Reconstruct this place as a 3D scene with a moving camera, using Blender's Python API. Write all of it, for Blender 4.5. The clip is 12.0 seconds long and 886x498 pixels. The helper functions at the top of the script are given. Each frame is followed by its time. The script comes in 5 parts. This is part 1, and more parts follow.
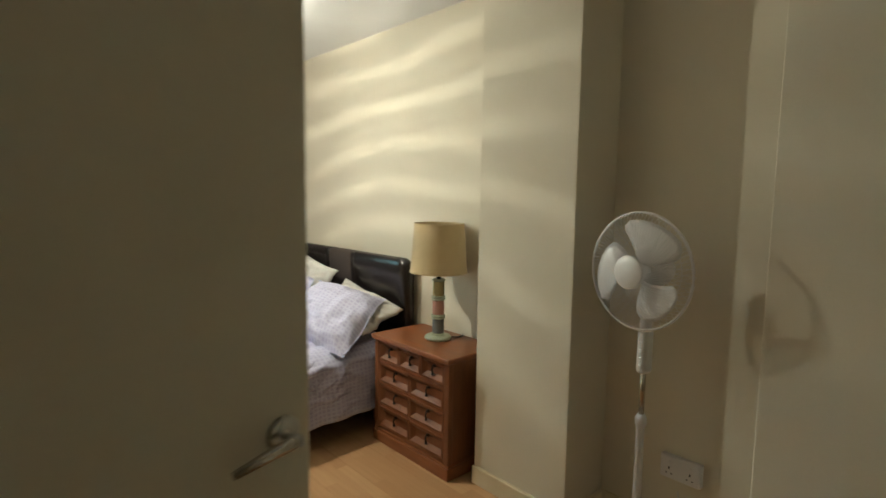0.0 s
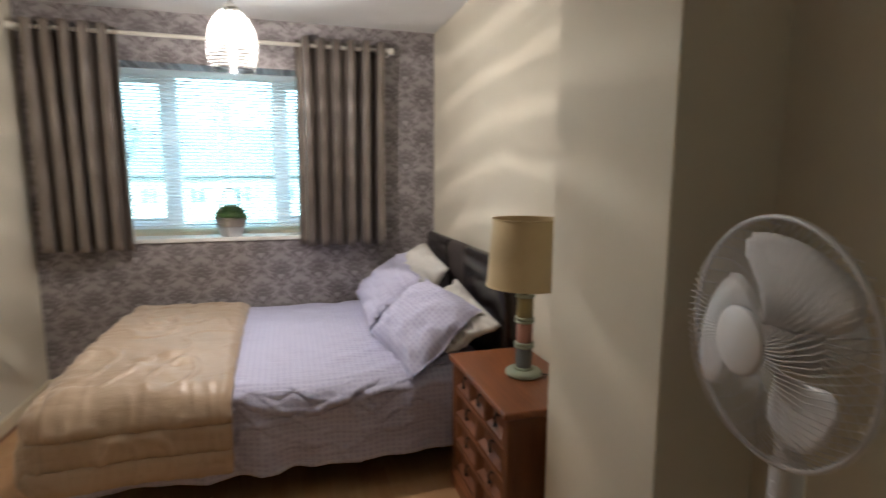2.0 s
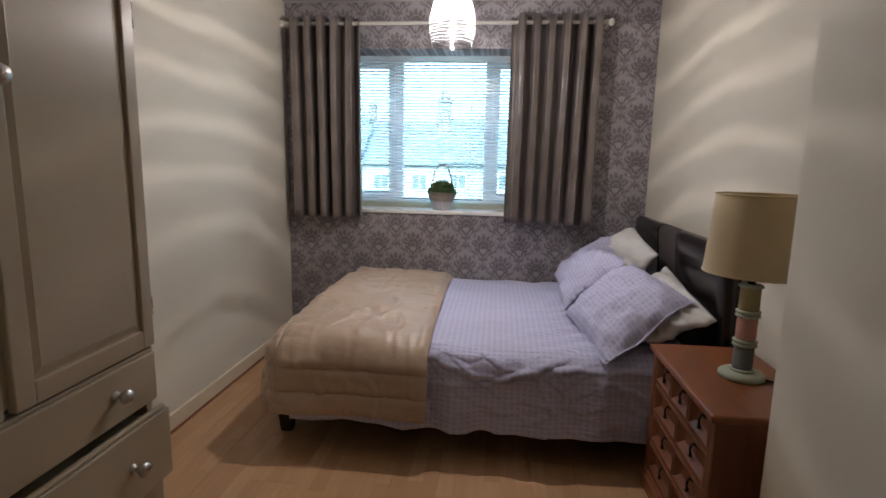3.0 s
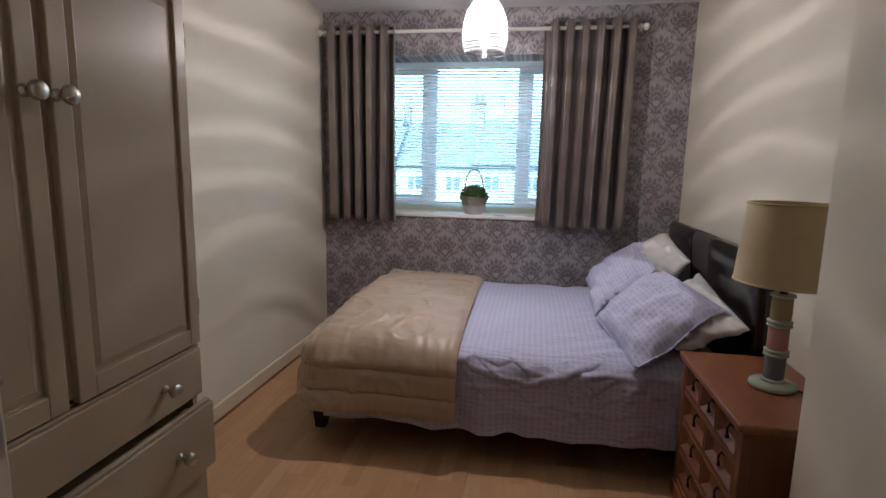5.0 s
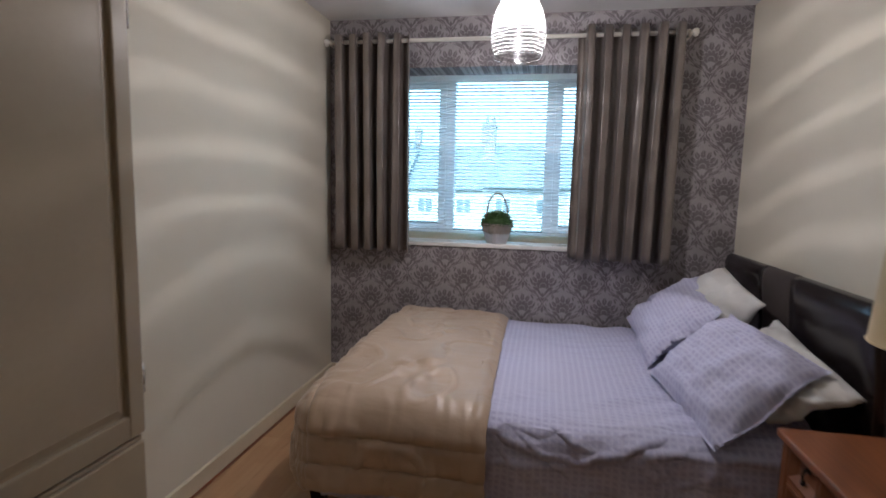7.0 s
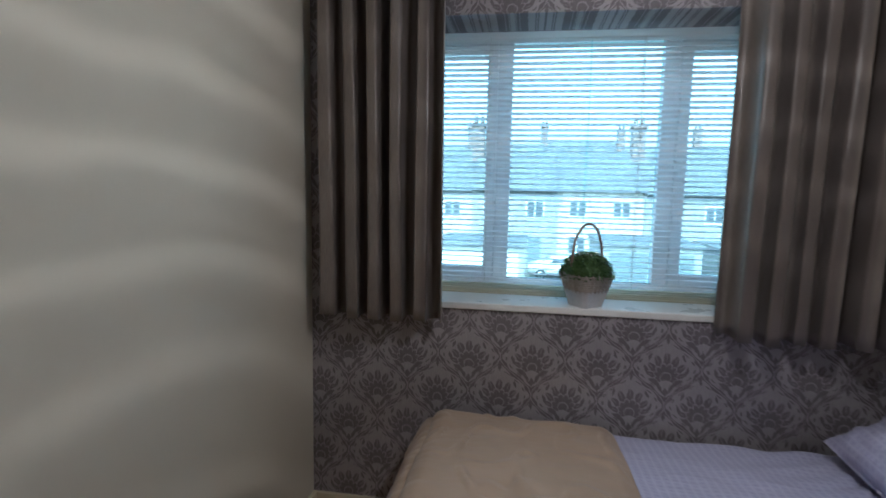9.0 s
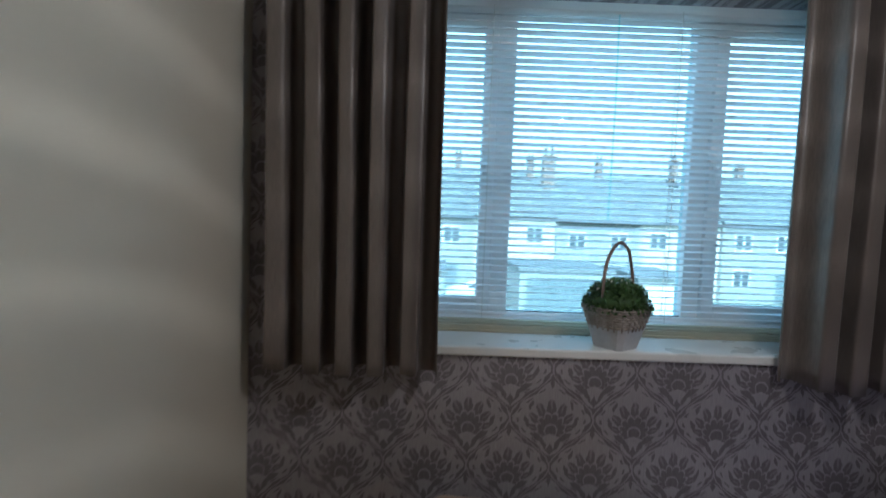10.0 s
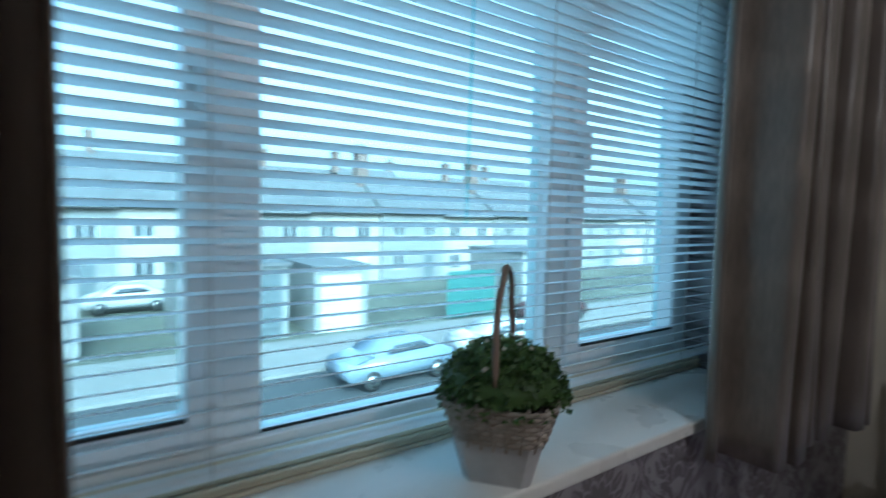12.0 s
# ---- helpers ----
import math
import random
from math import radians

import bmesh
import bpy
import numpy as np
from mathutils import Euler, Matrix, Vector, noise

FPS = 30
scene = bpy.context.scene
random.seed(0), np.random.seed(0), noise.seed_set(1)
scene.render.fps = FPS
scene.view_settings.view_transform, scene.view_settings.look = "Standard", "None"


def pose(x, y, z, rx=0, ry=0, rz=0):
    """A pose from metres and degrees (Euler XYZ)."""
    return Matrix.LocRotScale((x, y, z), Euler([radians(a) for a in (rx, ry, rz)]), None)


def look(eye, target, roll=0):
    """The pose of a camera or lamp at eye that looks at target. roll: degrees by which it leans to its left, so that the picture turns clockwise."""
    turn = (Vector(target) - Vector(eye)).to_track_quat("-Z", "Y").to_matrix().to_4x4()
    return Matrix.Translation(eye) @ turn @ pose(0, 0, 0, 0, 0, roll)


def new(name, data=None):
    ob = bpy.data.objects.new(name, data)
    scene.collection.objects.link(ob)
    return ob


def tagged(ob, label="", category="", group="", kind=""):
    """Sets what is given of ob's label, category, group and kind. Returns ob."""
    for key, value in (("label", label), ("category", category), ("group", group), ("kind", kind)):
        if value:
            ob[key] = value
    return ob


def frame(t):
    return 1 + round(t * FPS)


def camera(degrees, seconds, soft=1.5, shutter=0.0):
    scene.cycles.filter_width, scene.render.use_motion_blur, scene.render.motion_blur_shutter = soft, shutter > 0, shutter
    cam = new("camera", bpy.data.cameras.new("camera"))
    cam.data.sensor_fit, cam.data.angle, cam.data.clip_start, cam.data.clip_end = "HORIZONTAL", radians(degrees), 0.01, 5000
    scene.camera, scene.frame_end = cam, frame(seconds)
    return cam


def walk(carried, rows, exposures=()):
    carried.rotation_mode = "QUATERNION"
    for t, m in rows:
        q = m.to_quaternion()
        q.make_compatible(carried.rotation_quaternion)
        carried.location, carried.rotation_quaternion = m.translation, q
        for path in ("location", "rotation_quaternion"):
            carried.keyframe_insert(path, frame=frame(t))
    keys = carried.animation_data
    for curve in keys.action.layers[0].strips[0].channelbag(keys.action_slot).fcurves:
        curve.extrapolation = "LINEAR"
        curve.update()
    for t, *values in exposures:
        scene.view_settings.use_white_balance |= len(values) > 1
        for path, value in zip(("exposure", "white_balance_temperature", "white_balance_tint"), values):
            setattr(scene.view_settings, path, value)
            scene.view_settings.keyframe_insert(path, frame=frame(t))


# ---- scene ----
cam = camera(80.3, 12.0, 1.5, 0.5)
PATH = [
    (0, (0.542, 0.016, 1.36), (1.877, 1.491, 1.156), 0.8),
    (0.5, (0.814, 0.077, 1.367), (2.168, 1.526, 1.108), 0.5),
    (0.9, (1.072, 0.07, 1.358), (2.353, 1.575, 1.051), 0.5),
    (1, (1.135, 0.083, 1.363), (2.358, 1.633, 1.043), 0.3),
    (1.5, (1.385, 0.181, 1.362), (2.344, 1.906, 1.043), 0.5),
    (2, (1.493, 0.241, 1.375), (2.053, 2.14, 1.098), 0.2),
    (2.5, (1.547, 0.252, 1.338), (1.653, 2.227, 1.046), 0.8),
    (3, (1.522, 0.274, 1.288), (1.321, 2.238, 0.97), 1.2),
    (5, (1.538, 0.226, 1.312), (1.213, 2.174, 0.996), 1.2),
    (5.5, (1.529, 0.231, 1.322), (1.223, 2.183, 1.016), 1.2),
    (6, (1.529, 0.261, 1.318), (1.208, 2.212, 1.014), 1.1),
    (6.5, (1.501, 0.391, 1.306), (1.09, 2.327, 1.022), 1.2),
    (7, (1.405, 0.646, 1.315), (1.04, 2.598, 1.082), 1.3),
    (7.5, (1.318, 0.938, 1.322), (0.946, 2.895, 1.137), 1.0),
    (9.5, (0.699, 2.214, 1.427), (0.479, 4.187, 1.188), 1.6),
    (10, (0.559, 2.44, 1.349), (0.578, 4.436, 1.222), 2.1),
    (10.5, (0.525, 2.718, 1.361), (0.651, 4.713, 1.286), 1.3),
    (11, (0.488, 2.992, 1.38), (0.785, 4.966, 1.252), 1.7),
    (11.5, (0.492, 3.233, 1.369), (1.166, 5.109, 1.22), 1.6),
    (12, (0.564, 3.45, 1.364), (1.732, 5.069, 1.235), 1.3),
]
EXPOSURES = [(0.0, 4.18, 6350, 0), (0.6, 4.1, 6300, 6), (1.2, 4.0, 6250, 10), (1.8, 3.78, 6100, 14), (2.6, 3.5, 5900, 16), (3.2, 3.25, 5700, 20), (6.5, 3.18, 5600, 20), (7.6, 3.0, 5400, 18), (9.4, 2.55, 5250, 13), (10.4, 2.4, 5250, 12), (12.0, 2.17, 5200, 10)]
walk(cam, [(t, look(eye, target, roll)) for t, eye, target, roll in PATH], EXPOSURES)

# ---- tuned numbers ----
SKY, BULB = 0.15, 12600.0
DAMASK_X, DAMASK_Z = 0.922, 0.745
BOARD = 0.19
DOOR_TURN = 7.2
SLAT_TILT = -19.0
RIPPLE_Z = 1.941
FAN_TURN, FAN_SPIN = -10.0, 52.0

# ---- world and light ----
world = bpy.data.worlds.new("sky")
scene.world = world
world.use_nodes = True
wn = world.node_tree
wn.nodes.clear()
sky = wn.nodes.new("ShaderNodeTexSky")
sky.sky_type = "NISHITA"
sky.sun_disc = False
sky.sun_elevation, sky.sun_rotation = radians(38), radians(200)
sky.air_density, sky.dust_density = 1.0, 5.0
wbg = wn.nodes.new("ShaderNodeBackground")
wbg.inputs[1].default_value = SKY
wout = wn.nodes.new("ShaderNodeOutputWorld")
cloud = wn.nodes.new("ShaderNodeHueSaturation")
cloud.inputs["Saturation"].default_value = 0.5
wn.links.new(sky.outputs[0], cloud.inputs["Color"])
wn.links.new(cloud.outputs[0], wbg.inputs[0])
wn.links.new(wbg.outputs[0], wout.inputs[0])
sun = new("sun", bpy.data.lights.new("sun", "SUN"))
sun.data.energy, sun.data.angle, sun.data.color = 0.7, radians(12), (1.0, 0.97, 0.92)
sun.matrix_world = look((0, -20, 25), (6, 20, 0))


# ---- materials ----
class Mat:
    """A principled material and short ways to wire its nodes."""

    def __init__(self, name):
        self.m = bpy.data.materials.new(name)
        self.m.use_nodes = True
        self.t = self.m.node_tree
        self.b = self.t.nodes["Principled BSDF"]
        self.out = self.t.nodes["Material Output"]

    def node(self, kind, **kw):
        n = self.t.nodes.new("ShaderNode" + kind)
        for k, v in kw.items():
            if k == "operation":
                n.operation = v
            elif k == "interpolation":
                n.interpolation_type = v
        return n

    def wire(self, a, sock):
        if isinstance(a, (int, float)):
            sock.default_value = a
        elif isinstance(a, tuple):
            sock.default_value = (*a, 1.0) if len(sock.default_value) == 4 and len(a) == 3 else a
        else:
            self.t.links.new(a, sock)

    def math(self, op, a, b=None, c=None):
        n = self.node("Math", operation=op)
        for i, v in enumerate((a, b, c)):
            if v is not None:
                self.wire(v, n.inputs[i])
        return n.outputs[0]

    def coords(self, which="Object"):
        return self.node("TexCoord").outputs[which]

    def split(self, vec):
        n = self.node("SeparateXYZ")
        self.wire(vec, n.inputs[0])
        return n.outputs

    def scaled(self, vec, s):
        n = self.node("Mapping")
        self.wire(vec, n.inputs[0])
        n.inputs["Scale"].default_value = s if isinstance(s, tuple) else (s, s, s)
        return n.outputs[0]

    def noise(self, vec, scale, detail=4.0, rough=0.55):
        n = self.node("TexNoise")
        self.wire(vec, n.inputs["Vector"])
        n.inputs["Scale"].default_value, n.inputs["Detail"].default_value, n.inputs["Roughness"].default_value = scale, detail, rough
        return n.outputs[0]

    def ramp(self, fac, lo, hi, a, b):
        n = self.node("MapRange")
        self.wire(fac, n.inputs[0])
        for i, v in enumerate((lo, hi, a, b)):
            n.inputs[i + 1].default_value = v
        return n.outputs[0]

    def mix(self, fac, a, b, mode="MIX"):
        n = self.node("Mix")
        n.data_type, n.blend_type = "RGBA", mode
        self.wire(fac, n.inputs[0])
        self.wire(a, n.inputs[6])
        self.wire(b, n.inputs[7])
        return n.outputs[2]

    def bump(self, height, strength=0.2, dist=0.002):
        n = self.node("Bump")
        self.wire(height, n.inputs["Height"])
        n.inputs["Strength"].default_value, n.inputs["Distance"].default_value = strength, dist
        self.t.links.new(n.outputs[0], self.b.inputs["Normal"])

    def put(self, **kw):
        for k, v in kw.items():
            self.wire(v, self.b.inputs[{"color": "Base Color", "rough": "Roughness", "metal": "Metallic", "spec": "Specular IOR Level",
                                        "sheen": "Sheen Weight", "coat": "Coat Weight", "trans": "Transmission Weight", "ior": "IOR"}[k]])
        return self.m


def plain(name, color, rough=0.5, metal=0.0, var=0.12, scale=6.0, bump=0.15, fine=90.0, dist=0.001, spec=0.5):
    """A surface of one colour with cloudy variation, fine grain and slight relief."""
    a = Mat(name)
    c = a.coords()
    big, small = a.noise(c, scale, 3.0), a.noise(c, fine, 3.0)
    dark = tuple(x * (1 - var) for x in color)
    lite = tuple(min(1.0, x * (1 + var)) for x in color)
    col = a.mix(a.ramp(big, 0.3, 0.7, 0, 1), dark, lite)
    col = a.mix(a.ramp(small, 0.3, 0.7, 0, 0.35), col, tuple(x * (1 - 1.5 * var) for x in color))
    a.bump(small, bump, dist)
    return a.put(color=col, rough=a.ramp(big, 0.3, 0.7, max(0.02, rough - 0.06), min(1, rough + 0.06)), metal=metal, spec=spec)


def wood(name, dark, lite, axis, rough=0.35, ring=14.0, varied=False):
    """Grain that runs along one axis."""
    a = Mat(name)
    c = a.coords()
    s = [ring, ring, ring]
    s[axis] = ring * 0.07
    v = a.scaled(c, tuple(s))
    g, f = a.noise(v, 1.0, 6.0, 0.65), a.noise(a.scaled(c, tuple(x * 7 for x in s)), 1.0, 3.0)
    fac = a.math("ADD", a.ramp(g, 0.3, 0.7, 0, 0.8), a.ramp(f, 0.35, 0.65, 0, 0.25))
    if varied:
        fac = a.math("ADD", fac, a.ramp(a.node("ObjectInfo").outputs["Random"], 0, 1, -0.3, 0.3))
    a.bump(f, 0.12, 0.001)
    return a.put(color=a.mix(fac, dark, lite), rough=a.ramp(g, 0.2, 0.8, rough - 0.05, rough + 0.1))


def cloth(name, color, rough=0.8, sheen=0.2, weave=900.0, var=0.08):
    a = Mat(name)
    c = a.coords()
    w = a.noise(c, weave, 2.0)
    big = a.noise(c, 5.0, 3.0)
    col = a.mix(a.ramp(big, 0.3, 0.7, 0, 1), tuple(x * (1 - var) for x in color), tuple(min(1, x * (1 + var)) for x in color))
    a.bump(w, 0.25, 0.0006)
    return a.put(color=col, rough=rough, sheen=sheen)


def damask():
    """Silver-grey wallpaper: an ogee lattice with two flower figures in a half drop."""
    P, V, X0, Z0 = 0.254, 0.305, DAMASK_X, DAMASK_Z
    a = Mat("damask_wallpaper")
    x, y, z = a.split(a.coords())
    wob = a.ramp(a.noise(a.coords(), 60.0, 2.0), 0.3, 0.7, -0.003, 0.003)
    x = a.math("ADD", a.math("SUBTRACT", x, X0), wob)
    z = a.math("SUBTRACT", z, Z0)

    def below(v, lim, soft=0.0025):
        return a.math("MULTIPLY_ADD", a.math("SUBTRACT", lim, v), 1.0 / soft, 0.5)

    def both(p, q):
        return a.math("MINIMUM", p, q)

    def clampd(v):
        n = a.node("Clamp")
        a.wire(v, n.inputs[0])
        return n.outputs[0]

    def local(dx0, dz0):
        dx = a.math("WRAP", a.math("ADD", x, dx0), P / 2, -P / 2)
        dz = a.math("WRAP", a.math("ADD", z, dz0), V / 2, -V / 2)
        return dx, dz

    def leafat(dx, dz, cx, cz, turn, w, h):
        """A pair of pointed leaves, mirrored on the cell's axis."""
        px = a.math("SUBTRACT", a.math("ABSOLUTE", dx), cx)
        pz = a.math("SUBTRACT", dz, cz)
        co, si = math.cos(turn), math.sin(turn)
        u = a.math("MULTIPLY_ADD", px, co, a.math("MULTIPLY", pz, -si))
        v = a.math("MULTIPLY_ADD", px, si, a.math("MULTIPLY", pz, co))
        v = a.math("DIVIDE", v, h)
        e = a.math("ADD", a.math("DIVIDE", a.math("ABSOLUTE", u), w), a.math("MULTIPLY", v, v))
        return clampd(a.math("MULTIPLY", a.math("SUBTRACT", 1.0, e), 4.0))

    def flower(dx, dz, n, size):
        """A palmette: feathered petals that fan up and out from a base, in two tiers, over paired leaves."""
        pz = a.math("ADD", dz, 0.048)
        r = a.math("SQRT", a.math("ADD", a.math("MULTIPLY", dx, dx), a.math("MULTIPLY", pz, pz)))
        th = a.math("ARCTAN2", dx, pz)
        q = a.math("DIVIDE", r, a.math("MULTIPLY", a.math("MULTIPLY_ADD", a.math("COSINE", th), 0.42, 0.60), size))
        lobe = a.math("ABSOLUTE", a.math("COSINE", a.math("MULTIPLY", th, n)))
        turn = a.math("ABSOLUTE", a.math("SINE", a.math("MULTIPLY", th, n)))
        fan_ = a.math("GREATER_THAN", a.math("COSINE", th), -0.35)
        outer = clampd(a.math("MULTIPLY", a.math("SUBTRACT", a.math("MULTIPLY_ADD", a.math("POWER", lobe, 0.7), 0.42, 0.58), q), 16.0))
        slit = a.math("MULTIPLY", clampd(a.math("MULTIPLY", a.math("SUBTRACT", 0.30, lobe), 5.0)), clampd(a.math("MULTIPLY", a.math("SUBTRACT", q, 0.60), 8.0)))
        vein = a.math("MULTIPLY", clampd(a.math("MULTIPLY", a.math("SUBTRACT", lobe, 0.955), 30.0)), clampd(a.math("MULTIPLY", a.math("SUBTRACT", q, 0.62), 8.0)))
        edge = a.math("MULTIPLY_ADD", a.math("POWER", turn, 0.6), 0.16, 0.44)
        tier = clampd(a.math("MULTIPLY", a.math("SUBTRACT", 0.045, a.math("ABSOLUTE", a.math("SUBTRACT", q, edge))), 45.0))
        bud = clampd(a.math("MULTIPLY", a.math("SUBTRACT", 0.035, a.math("ABSOLUTE", a.math("SUBTRACT", q, 0.26))), 45.0))
        cut = a.math("MAXIMUM", a.math("MAXIMUM", slit, a.math("MULTIPLY", vein, 0.6)), a.math("MAXIMUM", tier, bud))
        body = a.math("MULTIPLY", a.math("MULTIPLY", outer, fan_), a.math("SUBTRACT", 1.0, a.math("MULTIPLY", cut, 0.85)))
        for cx, cz, tn, w_, h_ in ((0.040, -0.060, 1.0, 0.010, 0.030), (0.022, -0.078, 0.5, 0.008, 0.024), (0.074, -0.012, 0.35, 0.007, 0.024), (0.062, 0.040, -0.35, 0.006, 0.018)):
            body = a.math("MAXIMUM", body, leafat(dx, dz, cx, cz, tn, w_, h_))
        return body

    def drop(dx, dz, z0, w, h):
        """A small pointed leaf on the cell's axis."""
        e = a.math("ADD", a.math("DIVIDE", a.math("ABSOLUTE", dx), w), a.math("DIVIDE", a.math("ABSOLUTE", a.math("SUBTRACT", dz, z0)), h))
        return clampd(a.math("MULTIPLY", a.math("SUBTRACT", 1.0, e), 5.0))

    ax, az = local(0, 0)
    bx, bz = local(P / 2, V / 2)
    fa, fb = flower(ax, az, 7.5, 0.108), flower(bx, bz, 7.5, 0.108)
    wave = a.math("MULTIPLY_ADD", a.math("COSINE", a.math("MULTIPLY", az, 2 * math.pi / V)), P / 4, P / 4)
    off = a.math("ABSOLUTE", a.math("SUBTRACT", a.math("ABSOLUTE", ax), wave))
    leaf = a.math("ABSOLUTE", a.math("SINE", a.math("MULTIPLY", az, 6 * math.pi / V)))
    thick = a.math("MULTIPLY_ADD", a.math("POWER", leaf, 3.0), 0.010, 0.0072)
    line = clampd(below(off, thick))
    gap = clampd(below(off, 0.0026, 0.0015))
    line = a.math("MULTIPLY", line, a.math("SUBTRACT", 1.0, a.math("MULTIPLY", gap, 0.85)))
    near = clampd(below(a.math("ABSOLUTE", a.math("SUBTRACT", off, 0.024)), 0.0032))
    dots = a.math("MULTIPLY", near, clampd(below(a.math("SINE", a.math("MULTIPLY", az, 20 * math.pi / V)), -0.1, 0.3)))
    fig = a.math("MAXIMUM", a.math("MAXIMUM", fa, fb), a.math("MAXIMUM", line, dots))
    for dx, dz in ((ax, az), (bx, bz)):
        for z0_, w_, h_ in ((0.108, 0.008, 0.02), (-0.098, 0.012, 0.022), (-0.128, 0.007, 0.012)):
            fig = a.math("MAXIMUM", fig, drop(dx, dz, z0_, w_, h_))
    grain = a.noise(a.scaled(a.coords(), (260.0, 260.0, 30.0)), 1.0, 2.0)
    ground = a.mix(a.ramp(grain, 0.3, 0.7, 0, 1), (0.34, 0.31, 0.325), (0.42, 0.39, 0.40))
    figure = a.mix(a.ramp(grain, 0.3, 0.7, 0, 1), (0.145, 0.127, 0.134), (0.20, 0.178, 0.186))
    a.bump(fig, 0.35, 0.0012)
    return a.put(color=a.mix(fig, ground, figure), rough=a.ramp(fig, 0, 1, 0.42, 0.6), metal=a.ramp(fig, 0, 1, 0.25, 0.0))


def check_cotton():
    """Lilac cotton with a small woven lattice, laid by the cloth's own metres."""
    a = Mat("lilac_check_cotton")
    u, v, _ = a.split(a.coords("UV"))
    k = 2 * math.pi / 0.027
    su, sv = a.math("SINE", a.math("MULTIPLY", u, k)), a.math("SINE", a.math("MULTIPLY", v, k * 1.25))
    pu, pv = a.ramp(su, 0.45, 0.75, 0, 1), a.ramp(sv, 0.45, 0.75, 0, 1)
    lat = a.math("MAXIMUM", pu, pv)
    spot = a.math("MULTIPLY", a.ramp(su, -0.55, -0.8, 0, 1), a.ramp(sv, -0.55, -0.8, 0, 1))
    col = a.mix(a.math("MULTIPLY", lat, 0.75), (0.445, 0.44, 0.61), (0.55, 0.55, 0.70))
    col = a.mix(a.math("MULTIPLY", spot, 0.6), col, (0.33, 0.34, 0.54))
    big = a.noise(a.coords("UV"), 4.0, 4.0)
    col = a.mix(a.ramp(big, 0.3, 0.7, 0, 0.25), col, (0.50, 0.49, 0.60))
    def ridge(su, sv, turn):
        m = a.node("Mapping")
        a.wire(a.coords("UV"), m.inputs[0])
        m.inputs["Rotation"].default_value = (0, 0, turn)
        m.inputs["Scale"].default_value = (su, sv, 1.0)
        r = a.math("SUBTRACT", 1.0, a.math("MULTIPLY", a.math("ABSOLUTE", a.math("SUBTRACT", a.noise(m.outputs[0], 1.0, 2.0, 0.5), 0.5)), 6.0))
        return a.math("POWER", a.math("MAXIMUM", r, 0.0), 3.0)

    soft = a.noise(a.scaled(a.coords("UV"), (7.0, 10.0, 7.0)), 1.0, 4.0, 0.55)
    crease = a.math("ADD", a.math("MULTIPLY", ridge(2.6, 9.0, 0.5), 0.55), a.math("MULTIPLY", ridge(3.2, 10.0, -0.6), 0.55))
    crease = a.math("ADD", a.math("MULTIPLY", crease, 0.5), soft)
    a.bump(a.math("MULTIPLY_ADD", a.noise(a.coords("UV"), 1200.0, 1.0), 0.05, crease), 0.6, 0.012)
    return a.put(color=col, rough=0.85)


def satin(name, color, uv=True):
    a = Mat(name)
    c = a.coords("UV" if uv else "Object")
    rip = a.noise(a.scaled(c, (7.0, 22.0, 7.0)), 1.0, 4.0, 0.6)
    big = a.noise(c, 3.0, 3.0)
    col = a.mix(a.ramp(big, 0.3, 0.7, 0, 1), tuple(x * 0.9 for x in color), tuple(min(1, x * 1.08) for x in color))
    a.bump(rip, 0.45, 0.010)
    return a.put(color=col, rough=a.ramp(rip, 0.3, 0.7, 0.34, 0.48), sheen=0.2, spec=0.6)


def curtain_cloth():
    """Taupe faux silk, with broad paler stripes and a slubbed weave."""
    a = Mat("taupe_faux_silk")
    c = a.coords("UV")
    u, v, _ = a.split(c)
    slub = a.noise(a.scaled(c, (400.0, 25.0, 1.0)), 1.0, 3.0)
    cross = a.noise(a.scaled(c, (14.0, 500.0, 1.0)), 1.0, 3.0)
    band = a.ramp(a.math("SINE", a.math("MULTIPLY", u, 2 * math.pi / 0.17)), -0.3, 0.3, 0, 1)
    col = a.mix(band, (0.135, 0.110, 0.095), (0.22, 0.185, 0.158))
    col = a.mix(a.ramp(slub, 0.3, 0.7, 0, 0.5), col, (0.11, 0.09, 0.077))
    a.bump(a.math("ADD", slub, cross), 0.2, 0.001)
    return a.put(color=col, rough=0.36, sheen=0.08, spec=0.55)


def laminate():
    """Light beech strips, three to a board, each of its own tone."""
    a = Mat("beech_laminate")
    c = a.coords()
    x, y, z = a.split(c)
    strip = a.math("FLOOR", a.math("DIVIDE", x, BOARD / 3))
    seed = a.node("ObjectInfo").outputs["Random"]
    block = a.math("FLOOR", a.math("ADD", a.math("DIVIDE", y, 0.42), a.math("MULTIPLY", strip, 0.37)))
    n = a.node("TexWhiteNoise")
    cc = a.node("CombineXYZ")
    for i, s in enumerate((strip, block, seed)):
        a.wire(s, cc.inputs[i])
    a.wire(cc.outputs[0], n.inputs[0])
    g = a.noise(a.scaled(c, (55.0, 3.0, 55.0)), 1.0, 5.0, 0.6)
    col = a.mix(n.outputs[0], (0.42, 0.238, 0.115), (0.52, 0.318, 0.165))
    col = a.mix(a.ramp(g, 0.35, 0.65, 0, 0.3), col, (0.36, 0.20, 0.095))
    a.bump(g, 0.06, 0.0006)
    return a.put(color=col, rough=a.ramp(g, 0.3, 0.7, 0.3, 0.4))


